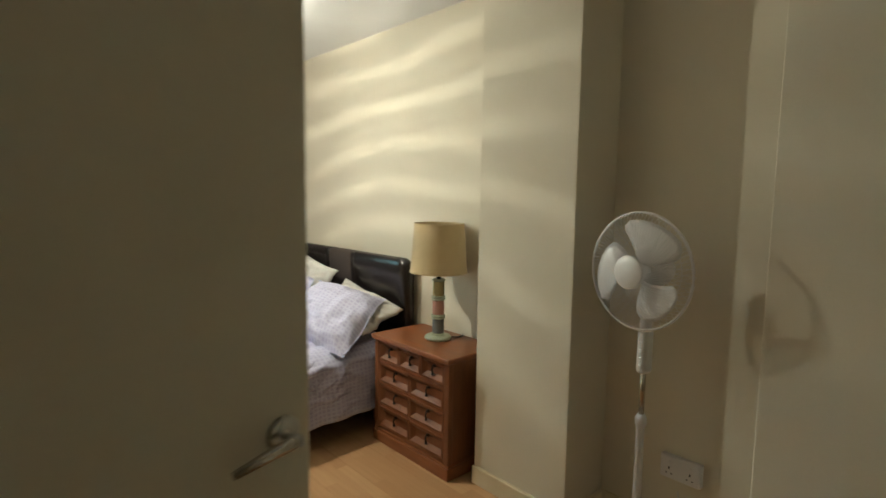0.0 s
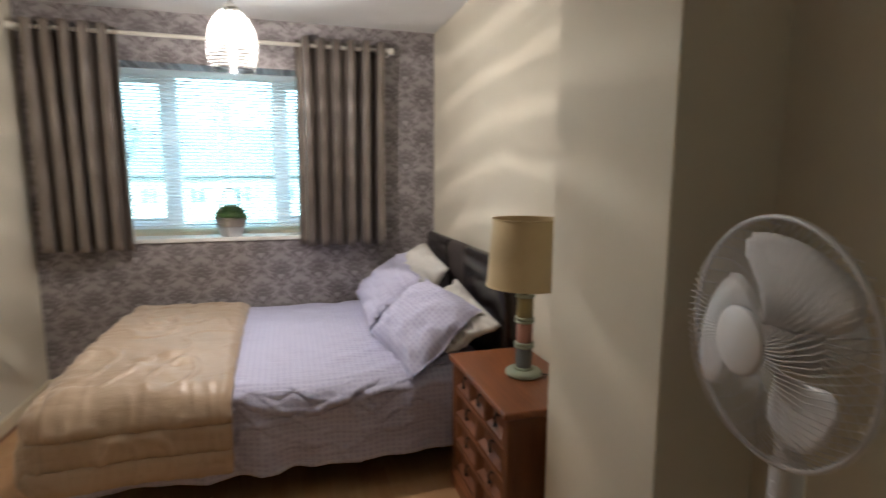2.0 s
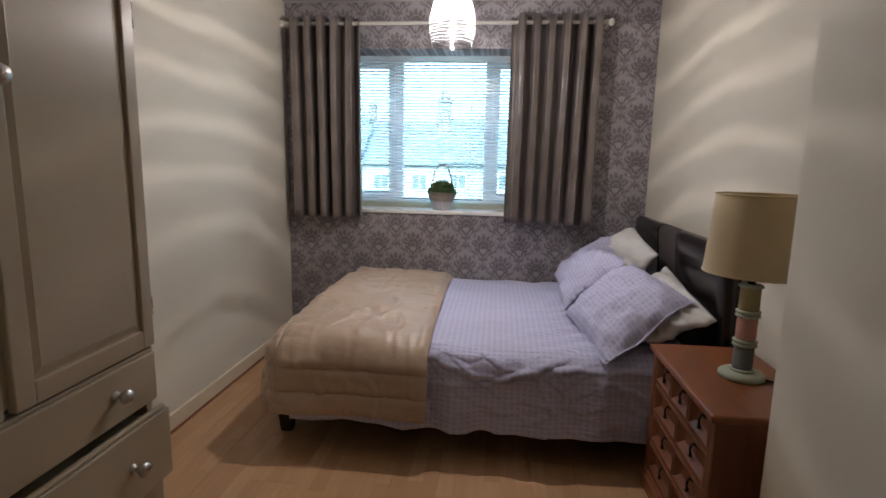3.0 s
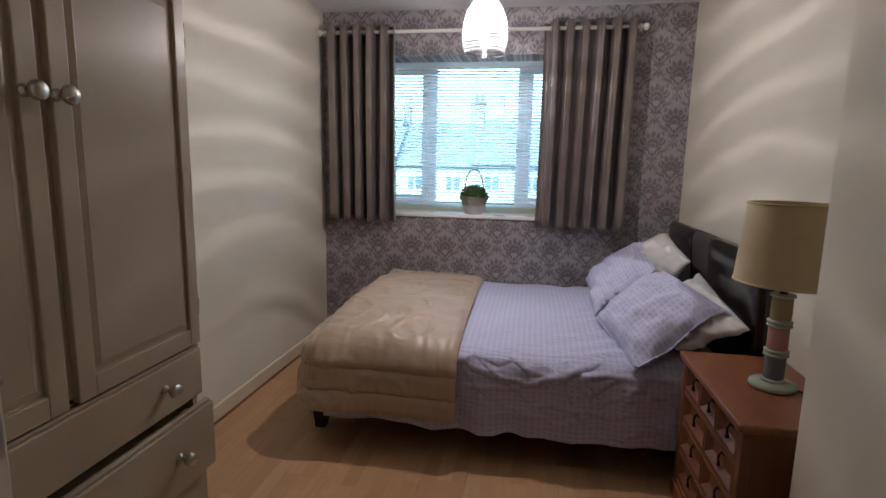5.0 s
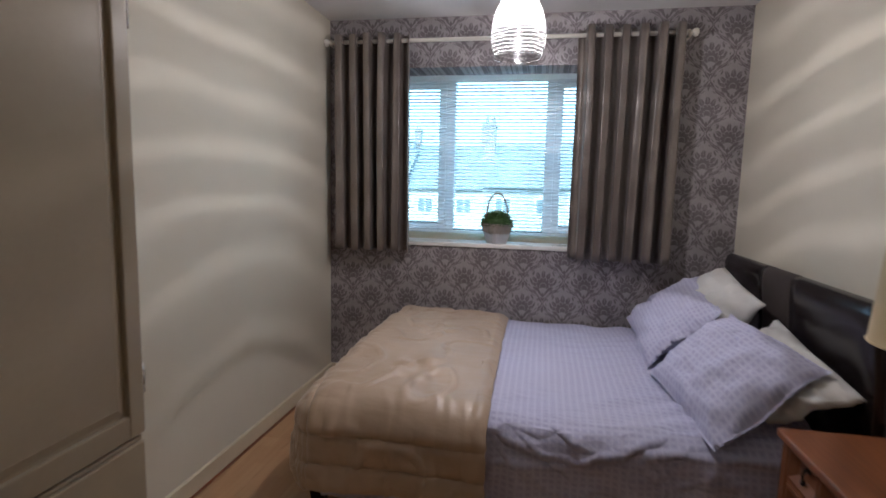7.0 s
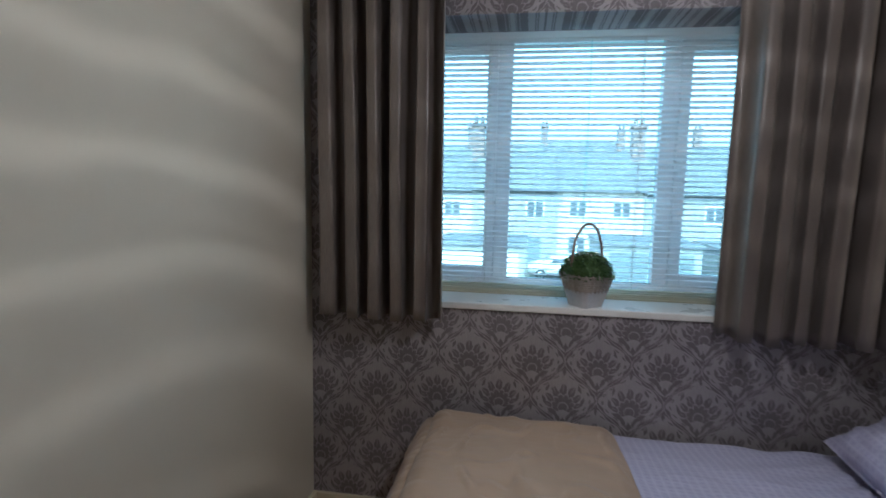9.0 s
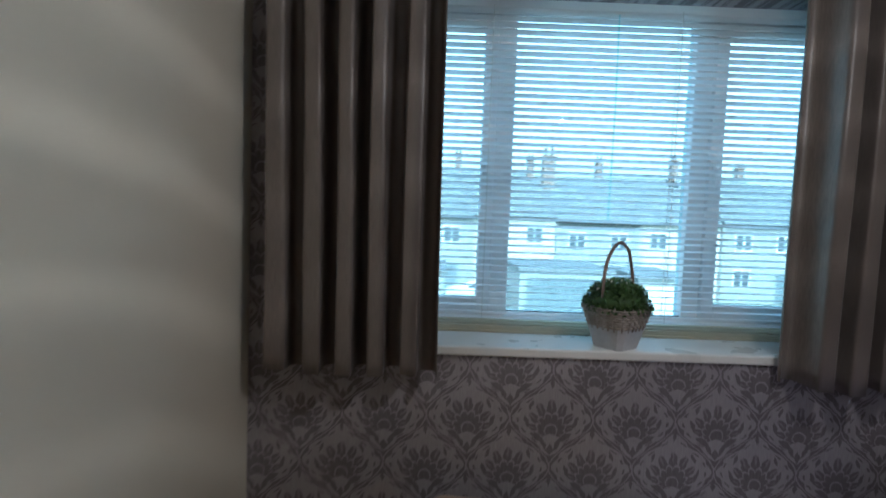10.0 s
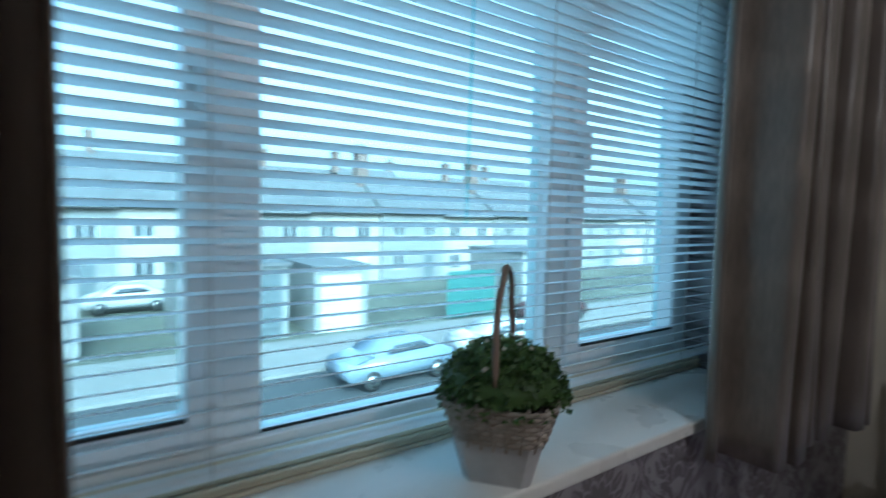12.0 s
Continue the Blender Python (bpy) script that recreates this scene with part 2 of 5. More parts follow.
def ribbed_glass():
    """Thin clear bell glass, tinted in slanting rings for the ribs' focused light, with fine milky threads wound round
    its lower part.
    """
    a = Mat("ribbed_clear_glass")
    c = a.coords()
    x, y, z = a.split(c)
    th = a.math("ARCTAN2", y, x)
    sway = a.math("ADD", a.math("MULTIPLY", a.math("SINE", a.math("ADD", th, 0.7)), 1.3), a.math("MULTIPLY", a.math("SINE", a.math("MULTIPLY", th, 2.0)), 0.8))
    sway = a.math("ADD", sway, a.ramp(a.noise(a.scaled(c, (14.0, 14.0, 20.0)), 1.0, 2.0), 0.3, 0.7, -1.2, 1.2))
    ripple = a.math("SINE", a.math("MULTIPLY_ADD", a.math("SUBTRACT", z, RIPPLE_Z), 2 * math.pi / 0.0205, sway))
    # dark and clear tint rings stand in for light the ribs would focus
    caustic_tint = a.ramp(ripple, 0.25, 0.95, 0.0, 1.0)
    fine = a.math("SINE", a.math("MULTIPLY_ADD", z, 2 * math.pi / 0.013, a.math("MULTIPLY", sway, 1.4)))
    thread = a.math("MULTIPLY", a.ramp(fine, 0.72, 0.95, 0, 1), a.ramp(z, 1.96, 2.02, 1.0, 0.4))
    clear = a.node("BsdfTransparent")
    a.wire(a.mix(caustic_tint, (0.53, 0.525, 0.52), (1.0, 0.99, 0.97)), clear.inputs[0])
    milk = a.node("BsdfTranslucent")
    milk.inputs[0].default_value = (0.9, 0.9, 0.88, 1)
    gloss = a.node("BsdfGlossy")
    gloss.inputs[1].default_value = 0.08
    m1, m2 = a.node("MixShader"), a.node("MixShader")
    # milk added with height paints in the glare round the bulb
    a.wire(a.math("MULTIPLY_ADD", thread, 0.13, a.ramp(z, 1.93, 2.04, 0.004, 0.10)), m1.inputs[0])
    a.wire(clear.outputs[0], m1.inputs[1])
    a.wire(milk.outputs[0], m1.inputs[2])
    lw = a.node("LayerWeight")
    a.wire(a.math("MULTIPLY_ADD", a.math("POWER", lw.outputs["Facing"], 3.0), 0.35, 0.03), m2.inputs[0])
    a.wire(m1.outputs[0], m2.inputs[1])
    a.wire(gloss.outputs[0], m2.inputs[2])
    a.wire(m2.outputs[0], a.out.inputs[0])
    return a.m


def pane_glass():
    a = Mat("window_glass")
    clear, gloss, m = a.node("BsdfTransparent"), a.node("BsdfGlossy"), a.node("MixShader")
    clear.inputs[0].default_value = (0.735, 0.95, 0.96, 1)
    gloss.inputs[1].default_value = 0.02
    lw = a.node("LayerWeight")
    a.wire(a.math("MULTIPLY_ADD", a.math("POWER", lw.outputs["Facing"], 4.0), 0.5, 0.03), m.inputs[0])
    a.wire(clear.outputs[0], m.inputs[1])
    a.wire(gloss.outputs[0], m.inputs[2])
    a.wire(m.outputs[0], a.out.inputs[0])
    return a.m


def clear_glass():
    a = Mat("clear_bulb_glass")
    clear, gloss, m = a.node("BsdfTransparent"), a.node("BsdfGlossy"), a.node("MixShader")
    gloss.inputs[1].default_value = 0.03
    m.inputs[0].default_value = 0.05
    a.wire(clear.outputs[0], m.inputs[1])
    a.wire(gloss.outputs[0], m.inputs[2])
    a.wire(m.outputs[0], a.out.inputs[0])
    return a.m


def glow(name, color, strength):
    a = Mat(name)
    a.b.inputs["Emission Color"].default_value = (*color, 1)
    a.b.inputs["Emission Strength"].default_value = strength
    return a.m


def leafy():
    a = Mat("plant_leaf")
    r = a.node("NewGeometry").outputs["Random Per Island"]
    return a.put(color=a.mix(r, (0.035, 0.085, 0.02), (0.10, 0.19, 0.05)), rough=0.5)


def house_brick(name, base):
    a = Mat(name)
    c = a.coords()
    br = a.node("TexBrick")
    a.wire(c, br.inputs[0])
    br.inputs["Color1"].default_value = (*base, 1)
    br.inputs["Color2"].default_value = (*(x * 0.8 for x in base), 1)
    br.inputs["Mortar"].default_value = (0.4, 0.38, 0.35, 1)
    br.inputs["Scale"].default_value = 4.4
    col = a.mix(a.ramp(a.noise(c, 0.8, 3.0), 0.3, 0.7, 0, 0.3), br.outputs[0], tuple(x * 0.7 for x in base))
    return a.put(color=col, rough=0.9)


M_WALL = plain("cream_emulsion", (0.67, 0.62, 0.51), 0.75, var=0.03, scale=2.0, bump=0.25, fine=140, dist=0.0012)
M_CEIL = plain("white_ceiling_paint", (0.74, 0.74, 0.74), 0.85, var=0.03, scale=3.0, bump=0.3, fine=60, dist=0.002)
M_PAPER = damask()
M_FLOOR = laminate()
M_SKIRT = plain("cream_gloss_paint", (0.66, 0.58, 0.42), 0.35, var=0.05, scale=5)
M_WHITE = plain("white_gloss_paint", (0.78, 0.77, 0.73), 0.3, var=0.04, scale=8)
M_UPVC = plain("white_window_plastic", (0.80, 0.81, 0.82), 0.3, var=0.02, scale=8, bump=0.03)


def slat_plastic():
    """Thin white plastic that lets some daylight through."""
    a = Mat("white_slat_plastic")
    c = a.coords()
    n = a.noise(a.scaled(c, (3.0, 60.0, 60.0)), 1.0, 3.0)
    a.put(color=a.mix(a.ramp(n, 0.3, 0.7, 0, 1), (0.76, 0.78, 0.79), (0.80, 0.82, 0.83)), rough=0.35)
    t, m = a.node("BsdfTranslucent"), a.node("MixShader")
    t.inputs[0].default_value = (0.95, 0.96, 0.96, 1)
    m.inputs[0].default_value = 0.75
    a.wire(a.b.outputs[0], m.inputs[1])
    a.wire(t.outputs[0], m.inputs[2])
    a.wire(m.outputs[0], a.out.inputs[0])
    return a.m


M_SLAT = slat_plastic()
M_CORD = plain("white_cord", (0.7, 0.7, 0.68), 0.8)
M_GLASS = pane_glass()
M_CURT = curtain_cloth()
M_ROD = plain("white_rod_paint", (0.80, 0.77, 0.70), 0.35, var=0.04)
M_WARD = plain("taupe_cream_paint", (0.41, 0.337, 0.23), 0.38, var=0.05, scale=4, bump=0.12, fine=60)
M_STEEL = plain("brushed_nickel", (0.55, 0.53, 0.50), 0.28, metal=1.0, var=0.08, fine=300)
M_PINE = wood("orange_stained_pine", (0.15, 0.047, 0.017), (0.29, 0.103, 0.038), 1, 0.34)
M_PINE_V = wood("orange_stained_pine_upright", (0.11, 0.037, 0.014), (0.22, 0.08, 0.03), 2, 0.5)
M_IRON = plain("black_iron", (0.02, 0.018, 0.016), 0.45, metal=0.7)
M_COTTON = check_cotton()
M_QUILT = satin("champagne_satin", (0.46, 0.34, 0.235))
M_PILLOW = cloth("white_pillow_cotton", (0.66, 0.645, 0.62), 0.85)
M_LEATHER = plain("dark_brown_leather", (0.016, 0.012, 0.012), 0.21, var=0.06, scale=4, bump=0.15, fine=260, dist=0.0008, spec=0.6)
M_SUEDE = plain("brown_suede_strip", (0.055, 0.042, 0.038), 0.75, var=0.15, bump=0.3, fine=300)
M_BEDWOOD = wood("dark_brown_bed_wood", (0.012, 0.008, 0.007), (0.03, 0.02, 0.016), 0, 0.4)
M_SHADE = cloth("beige_linen_shade", (0.50, 0.39, 0.22), 0.85, weave=500)
M_MINT = plain("mint_painted_wood", (0.42, 0.47, 0.35), 0.5)
M_OLIVE = plain("pale_olive_thread", (0.42, 0.36, 0.17), 0.7, fine=500, bump=0.4)
M_PINK = plain("dusty_pink_thread", (0.52, 0.27, 0.22), 0.7, fine=500, bump=0.4)
M_GREYBLUE = plain("slate_grey_thread", (0.17, 0.19, 0.20), 0.7, fine=500, bump=0.4)
M_FAN = plain("white_fan_plastic", (0.68, 0.67, 0.68), 0.35, var=0.03, bump=0.03)
M_BLADE = plain("pale_grey_fan_blade", (0.74, 0.73, 0.74), 0.3, var=0.03, bump=0.03)
M_CHROME = plain("chrome_tube", (0.5, 0.44, 0.36), 0.2, metal=1.0)
# base colour lightened to stand in for ambient light missing by the doorway
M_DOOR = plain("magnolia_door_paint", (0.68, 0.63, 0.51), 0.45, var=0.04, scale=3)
M_RIB = ribbed_glass()
M_BULB = glow("lit_bulb", (1.0, 0.90, 0.76), BULB)
M_LEAF = leafy()
M_CLEAR = clear_glass()
M_BASKET = wood("whitewashed_wicker", (0.30, 0.25, 0.20), (0.52, 0.47, 0.42), 2, 0.8, 60)
M_TIN = plain("whitewashed_board", (0.52, 0.52, 0.53), 0.6, var=0.12, scale=30)
M_CANE = wood("brown_cane", (0.16, 0.10, 0.07), (0.30, 0.22, 0.17), 2, 0.6, 40)
M_BUD = plain("cream_bud", (0.6, 0.58, 0.45), 0.6)
M_TARMAC = plain("tarmac", (0.055, 0.057, 0.06), 0.9, var=0.2, scale=0.3, fine=20)
M_PAVE = plain("concrete_paving", (0.20, 0.195, 0.185), 0.9, var=0.12, scale=0.4, fine=15)
M_GRASS = plain("rough_grass", (0.11, 0.115, 0.09), 0.95, var=0.3, scale=0.2, fine=8)
M_BRICK = house_brick("red_brick", (0.19, 0.13, 0.11))
M_RENDER = plain("pale_house_render", (0.22, 0.22, 0.215), 0.9, var=0.08, scale=0.5, fine=10)
M_SLATE = plain("grey_roof_slate", (0.12, 0.125, 0.13), 0.7, var=0.15, scale=0.6, fine=5)
M_GARAGE = plain("dark_garage_door", (0.10, 0.12, 0.13), 0.6)
M_TEAL = plain("teal_painted_boards", (0.045, 0.14, 0.13), 0.6)
M_OUTWHITE = plain("white_garage_door", (0.5, 0.5, 0.5), 0.5, var=0.03)
M_FARGLASS = plain("dark_far_window", (0.07, 0.08, 0.09), 0.15)
M_CARBLUE = plain("pale_blue_car_paint", (0.2, 0.25, 0.31), 0.2, var=0.03)
M_CARWHITE = plain("white_car_paint", (0.5, 0.5, 0.5), 0.2, var=0.03)
M_CARRED = plain("dark_red_car_paint", (0.07, 0.035, 0.035), 0.2, var=0.03)
M_RUBBER = plain("black_rubber", (0.02, 0.02, 0.02), 0.8)


# ---- mesh helpers ----
def done(bm, smooth=False):
    bmesh.ops.recalc_face_normals(bm, faces=bm.faces[:])
    for f in bm.faces:
        f.smooth = smooth
    return bm


def solid(name, bm, material):
    me = bpy.data.meshes.new(name)
    bm.to_mesh(me)
    bm.free()
    for m in (material if isinstance(material, (list, tuple)) else [material]):
        me.materials.append(m)
    return me


def part(name, bm, material, parent=None, label="", at=None):
    """Links a bmesh as one mesh object, under a thing or a part."""
    ob = new(name, solid(name, bm, material))
    if parent is not None:
        ob.parent = parent
    if at is not None:
        ob.matrix_basis = at
    if label:
        ob["label"] = label
    return ob


def thing(name, at, label, category, group="", kind=""):
    ob = new(name)
    ob.empty_display_size = 0.05
    ob.matrix_basis = at
    return tagged(ob, label, category, group, kind)


def structure(name, bm, material, label="", category=""):
    return tagged(part(name, bm, material), label, category, "", "structure")


def box(x0, x1, y0, y1, z0, z1, bevel=0.0, seg=2, bm=None):
    b = bmesh.new()
    bmesh.ops.create_cube(b, size=1.0)
    for v in b.verts:
        v.co = Vector(((x0 + x1) / 2 + v.co.x * (x1 - x0), (y0 + y1) / 2 + v.co.y * (y1 - y0), (z0 + z1) / 2 + v.co.z * (z1 - z0)))
    if bevel:
        bmesh.ops.bevel(b, geom=b.edges[:], offset=bevel, segments=seg, affect="EDGES", profile=0.5)
    if bm is None:
        return done(b)
    me = bpy.data.meshes.new("tmp")
    b.to_mesh(me)
    b.free()
    bm.from_mesh(me)
    bpy.data.meshes.remove(me)
    return bm


def merge(bms):
    """Several bmeshes as one."""
    r = bmesh.new()
    for b in bms:
        me = bpy.data.meshes.new("tmp")
        b.to_mesh(me)
        b.free()
        r.from_mesh(me)
        bpy.data.meshes.remove(me)
    return r


def moved(bm, m):
    bmesh.ops.transform(bm, matrix=m, verts=bm.verts[:])
    return bm


def lathe(profile, n=32, smooth=True, cap=True):
    """A body turned round z from (radius, height) pairs."""
    bm = bmesh.new()
    rings = []
    for r, z in profile:
        rings.append([bm.verts.new((r * math.cos(2 * math.pi * i / n), r * math.sin(2 * math.pi * i / n), z)) for i in range(n)])
    for a, b in zip(rings, rings[1:]):
        for i in range(n):
            bm.faces.new((a[i], a[(i + 1) % n], b[(i + 1) % n], b[i]))
    if cap:
        bm.faces.new(rings[0][::-1])
        bm.faces.new(rings[-1])
    return done(bm, smooth)


def tube(points, r, n=8, closed=False):
    """A round bar along a run of points."""
    bm = bmesh.new()
    pts = [Vector(p) for p in points]
    rings = []
    for i, p in enumerate(pts):
        a = pts[i - 1] if (i or closed) else pts[0]
        b = pts[(i + 1) % len(pts)] if (i < len(pts) - 1 or closed) else pts[-1]
        d = (b - a).normalized()
        side = d.cross(Vector((0, 0, 1)))
        if side.length < 0.05:
            side = d.cross(Vector((1, 0, 0)))
        side.normalize()
        up = side.cross(d)
        rr = r[i] if isinstance(r, (list, tuple)) else r
        rings.append([bm.verts.new(p + rr * (math.cos(2 * math.pi * k / n) * side + math.sin(2 * math.pi * k / n) * up)) for k in range(n)])
    for i in range(len(rings) - (0 if closed else 1)):
        a, b = rings[i], rings[(i + 1) % len(rings)]
        for k in range(n):
            bm.faces.new((a[k], a[(k + 1) % n], b[(k + 1) % n], b[k]))
    if not closed:
        bm.faces.new(rings[0][::-1])
        bm.faces.new(rings[-1])
    return done(bm, True)


def sheet(nu, nv, at, thick=0.0, uv=None):
    """A cloth: a grid whose points at(i, j) gives, with its metres as uv, and a back face."""
    bm = bmesh.new()
    lay = bm.loops.layers.uv.new("UVMap")
    g = [[bm.verts.new(at(i / nu, j / nv)) for j in range(nv + 1)] for i in range(nu + 1)]
    for i in range(nu):
        for j in range(nv):
            f = bm.faces.new((g[i][j], g[i + 1][j], g[i + 1][j + 1], g[i][j + 1]))
            f.smooth = True
            for l, (a, b) in zip(f.loops, ((i, j), (i + 1, j), (i + 1, j + 1), (i, j + 1))):
                l[lay].uv = uv(a / nu, b / nv) if uv else (a / nu, b / nv)
    bm.normal_update()
    if thick:
        back = [[bm.verts.new(v.co - v.normal * thick) for v in row] for row in g]
        for i in range(nu):
            for j in range(nv):
                f = bm.faces.new((back[i][j], back[i][j + 1], back[i + 1][j + 1], back[i + 1][j]))
                f.smooth = True
                for l, (a, b) in zip(f.loops, ((i, j), (i, j + 1), (i + 1, j + 1), (i + 1, j))):
                    l[lay].uv = uv(a / nu, b / nv) if uv else (a / nu, b / nv)
        edge = [(i, 0) for i in range(nu)] + [(nu, j) for j in range(nv)] + [(i, nv) for i in range(nu, 0, -1)] + [(0, j) for j in range(nv, 0, -1)]
        for (a, b), (c, d) in zip(edge, edge[1:] + edge[:1]):
            bm.faces.new((g[c][d], g[a][b], back[a][b], back[c][d])).smooth = True
    return bm


def wob(p, s, amp, off=0.0):
    return amp * noise.noise(Vector((p[0] * s + off, p[1] * s + off * 1.7, p[2] * s - off)))


# ---- the room ----
W, H, BACK, REAR = 2.53, 2.37, 4.0, -0.55
COL_X, COL_Y0, COL_Y1 = 2.267, 1.169, 1.679
ALC_X, ALC_Y0 = 2.55, 0.53
ENT_X, DOOR_Y0, DOOR_Y1 = 0.19, -0.09, 0.63
T = 0.12
WIN = (0.28, 1.98, 0.962, 2.07)
REC = 0.34

# floor boards along y, over a screed
structure("floor", box(-T, W + T, REAR - T, BACK, -0.12, -0.012), M_PAVE, "concrete floor under beech laminate boards", "floor")
floor = bpy.data.objects["floor"]
board_meshes = {}
rows_of_boards = int(math.ceil((W + 0.02) / BOARD))
for i in range(rows_of_boards):
    y = REAR - [0.0, 0.6, 0.3, 0.9][i % 4]
    while y < BACK - 0.01:
        y_near, y_far = max(y, REAR), min(y + 1.2, BACK)
        ln = round(y_far - y_near, 3)
        if ln not in board_meshes:
            board_meshes[ln] = solid("board", box(0, BOARD - 0.0006, 0, ln - 0.0006, -0.012, 0, 0.0006, 1), M_FLOOR)
        ob = new("floor_board", board_meshes[ln])
        ob.parent = floor
        ob.location = (-0.01 + i * BOARD, y_near, 0)
        y += 1.2

# left wall, with the entrance boxed forward
structure("wall_left", box(-T, 0, 0.70, BACK + T, 0, H), M_WALL, "cream painted wall with soft bands of lamplight", "wall")
structure("wall_entrance", merge([box(ENT_X - T, ENT_X, REAR - T, DOOR_Y0, 0, H), box(ENT_X - T, ENT_X, DOOR_Y1, 0.70, 0, H),
                                  box(ENT_X - T, ENT_X, DOOR_Y0, DOOR_Y1, 2.03, H), box(-T, ENT_X - T, 0.64, 0.70, 0, H)]), M_WALL, "cream painted wall round the doorway", "wall")
structure("wall_hall", merge([box(-1.2, -1.1, REAR - T, 0.70, 0, H), box(-1.1, ENT_X - T, REAR - T, REAR - 0.02, 0, H), box(-1.1, -T, 0.62, 0.70, 0, H)]),
          M_WALL, "plain cream hall wall beyond the doorway", "wall")
structure("floor_hall", box(-1.2, -T, REAR - T, 0.7, -0.12, 0), M_FLOOR, "beech laminate hall floor", "floor")
structure("wall_right", box(W, W + T, COL_Y1, BACK + T, 0, H), M_WALL, "cream painted wall behind the headboard", "wall")
structure("chimney_breast", box(COL_X, W + T, COL_Y0, COL_Y1, 0, H, 0.004, 2), M_WALL, "cream painted boxed-out column", "wall")
structure("wall_alcove", box(ALC_X, ALC_X + T, ALC_Y0, COL_Y0, 0, H), M_WALL, "cream painted alcove wall in shadow", "wall")
structure("wall_right_rear", box(2.345, W + T, REAR - T, ALC_Y0, 0, H, 0.004, 2), M_WALL, "cream painted wall beside the alcove", "wall")
structure("wall_rear", box(ENT_X, 2.345, REAR - T, REAR, 0, H), M_WALL, "plain cream rear wall", "wall")
structure("ceiling", box(-1.2, W + T, REAR - T, BACK + REC, H, H + 0.1), M_CEIL, "white painted ceiling", "ceiling")

# window wall, papered, with a deep opening
x0, x1, z0, z1 = WIN
structure("wall_window", merge([box(0, x0, BACK, BACK + REC, 0, H), box(x1, W, BACK, BACK + REC, 0, H),
                                box(x0, x1, BACK, BACK + REC, 0, z0 - 0.028), box(x0, x1, BACK, BACK + REC, z1, H)]), M_PAPER,
          "wall papered in silver-grey floral damask", "wall")
structure("reveal_lining", merge([box(x0 - 0.001, x0 + 0.004, BACK + 0.002, BACK + REC, z0 - 0.02, z1), box(x1 - 0.004, x1 + 0.001, BACK + 0.002, BACK + REC, z0 - 0.02, z1),
                                  box(x0, x1, BACK + 0.002, BACK + REC, z1 - 0.004, z1 + 0.001)]), M_PAPER, "window reveal lined with silver-grey paper", "window reveal")


def skirt(name, x0, x1, y0, y1):
    b = merge([box(x0, x1, y0, y1, 0, 0.085, 0.004, 2)])
    return structure(name, b, M_SKIRT, "cream gloss skirting board", "skirting board")


skirt("baseboard_left", 0, 0.018, 0.70, BACK)
skirt("baseboard_window", 0.018, W, BACK - 0.018, BACK)
skirt("baseboard_column", COL_X - 0.018, COL_X, COL_Y0 - 0.018, COL_Y1)
skirt("baseboard_column_side", COL_X, ALC_X - 0.018, COL_Y0 - 0.018, COL_Y0)
skirt("baseboard_alcove", ALC_X - 0.018, ALC_X, ALC_Y0, COL_Y0)
skirt("baseboard_right", W - 0.018, W, COL_Y1, BACK - 0.018)
structure("floor_bead", tube([(0.022, 0.72, 0.006), (0.022, BACK - 0.02, 0.006)], 0.006, 6), M_PINE, "thin brown bead along the skirting", "trim")


# ---- the open door ----
def door():
    d = thing("door_1", pose(ENT_X + 0.005, DOOR_Y1 - 0.012, 0.008, 0, 0, DOOR_TURN), "plain magnolia painted door standing open into the room", "door", "", "structure")
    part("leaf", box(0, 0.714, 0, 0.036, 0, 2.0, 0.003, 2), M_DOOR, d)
    for s, y in ((-1, 0.0), (1, 0.036)):
        plate = part("handle_rose", moved(lathe([(0.026, 0), (0.026, 0.005), (0.022, 0.009), (0.012, 0.01)], 24), pose(0.668, y, 1.01, 90 if s < 0 else -90)), M_STEEL, d, "round worn metal rose")
        part("lever", merge([tube([(0.668, y + s * 0.008, 1.01), (0.668, y + s * 0.036, 1.01)], 0.009, 10),
                             tube([(0.674, y + s * 0.036, 1.01), (0.63, y + s * 0.04, 1.008), (0.575, y + s * 0.038, 0.998)], [0.0095, 0.009, 0.006], 10)]), M_STEEL, plate, "curved metal lever")
    part("latch_plate", box(0.7138, 0.7155, 0.007, 0.029, 0.93, 1.09, 0.0005), M_STEEL, d, "narrow metal latch plate")
    return d


door()
fr = thing("doorframe", pose(ENT_X, 0, 0), "cream painted door lining", "door frame", "", "structure")
part("jamb", box(-T, 0.012, DOOR_Y0 - 0.03, DOOR_Y0, 0, 2.03, 0.003), M_SKIRT, fr)
part("jamb", box(-T, 0.003, DOOR_Y1, DOOR_Y1 + 0.03, 0, 2.03, 0.001), M_SKIRT, fr)
part("head", box(-T, 0.012, DOOR_Y0 - 0.03, DOOR_Y1 + 0.03, 2.03, 2.06, 0.003), M_SKIRT, fr)


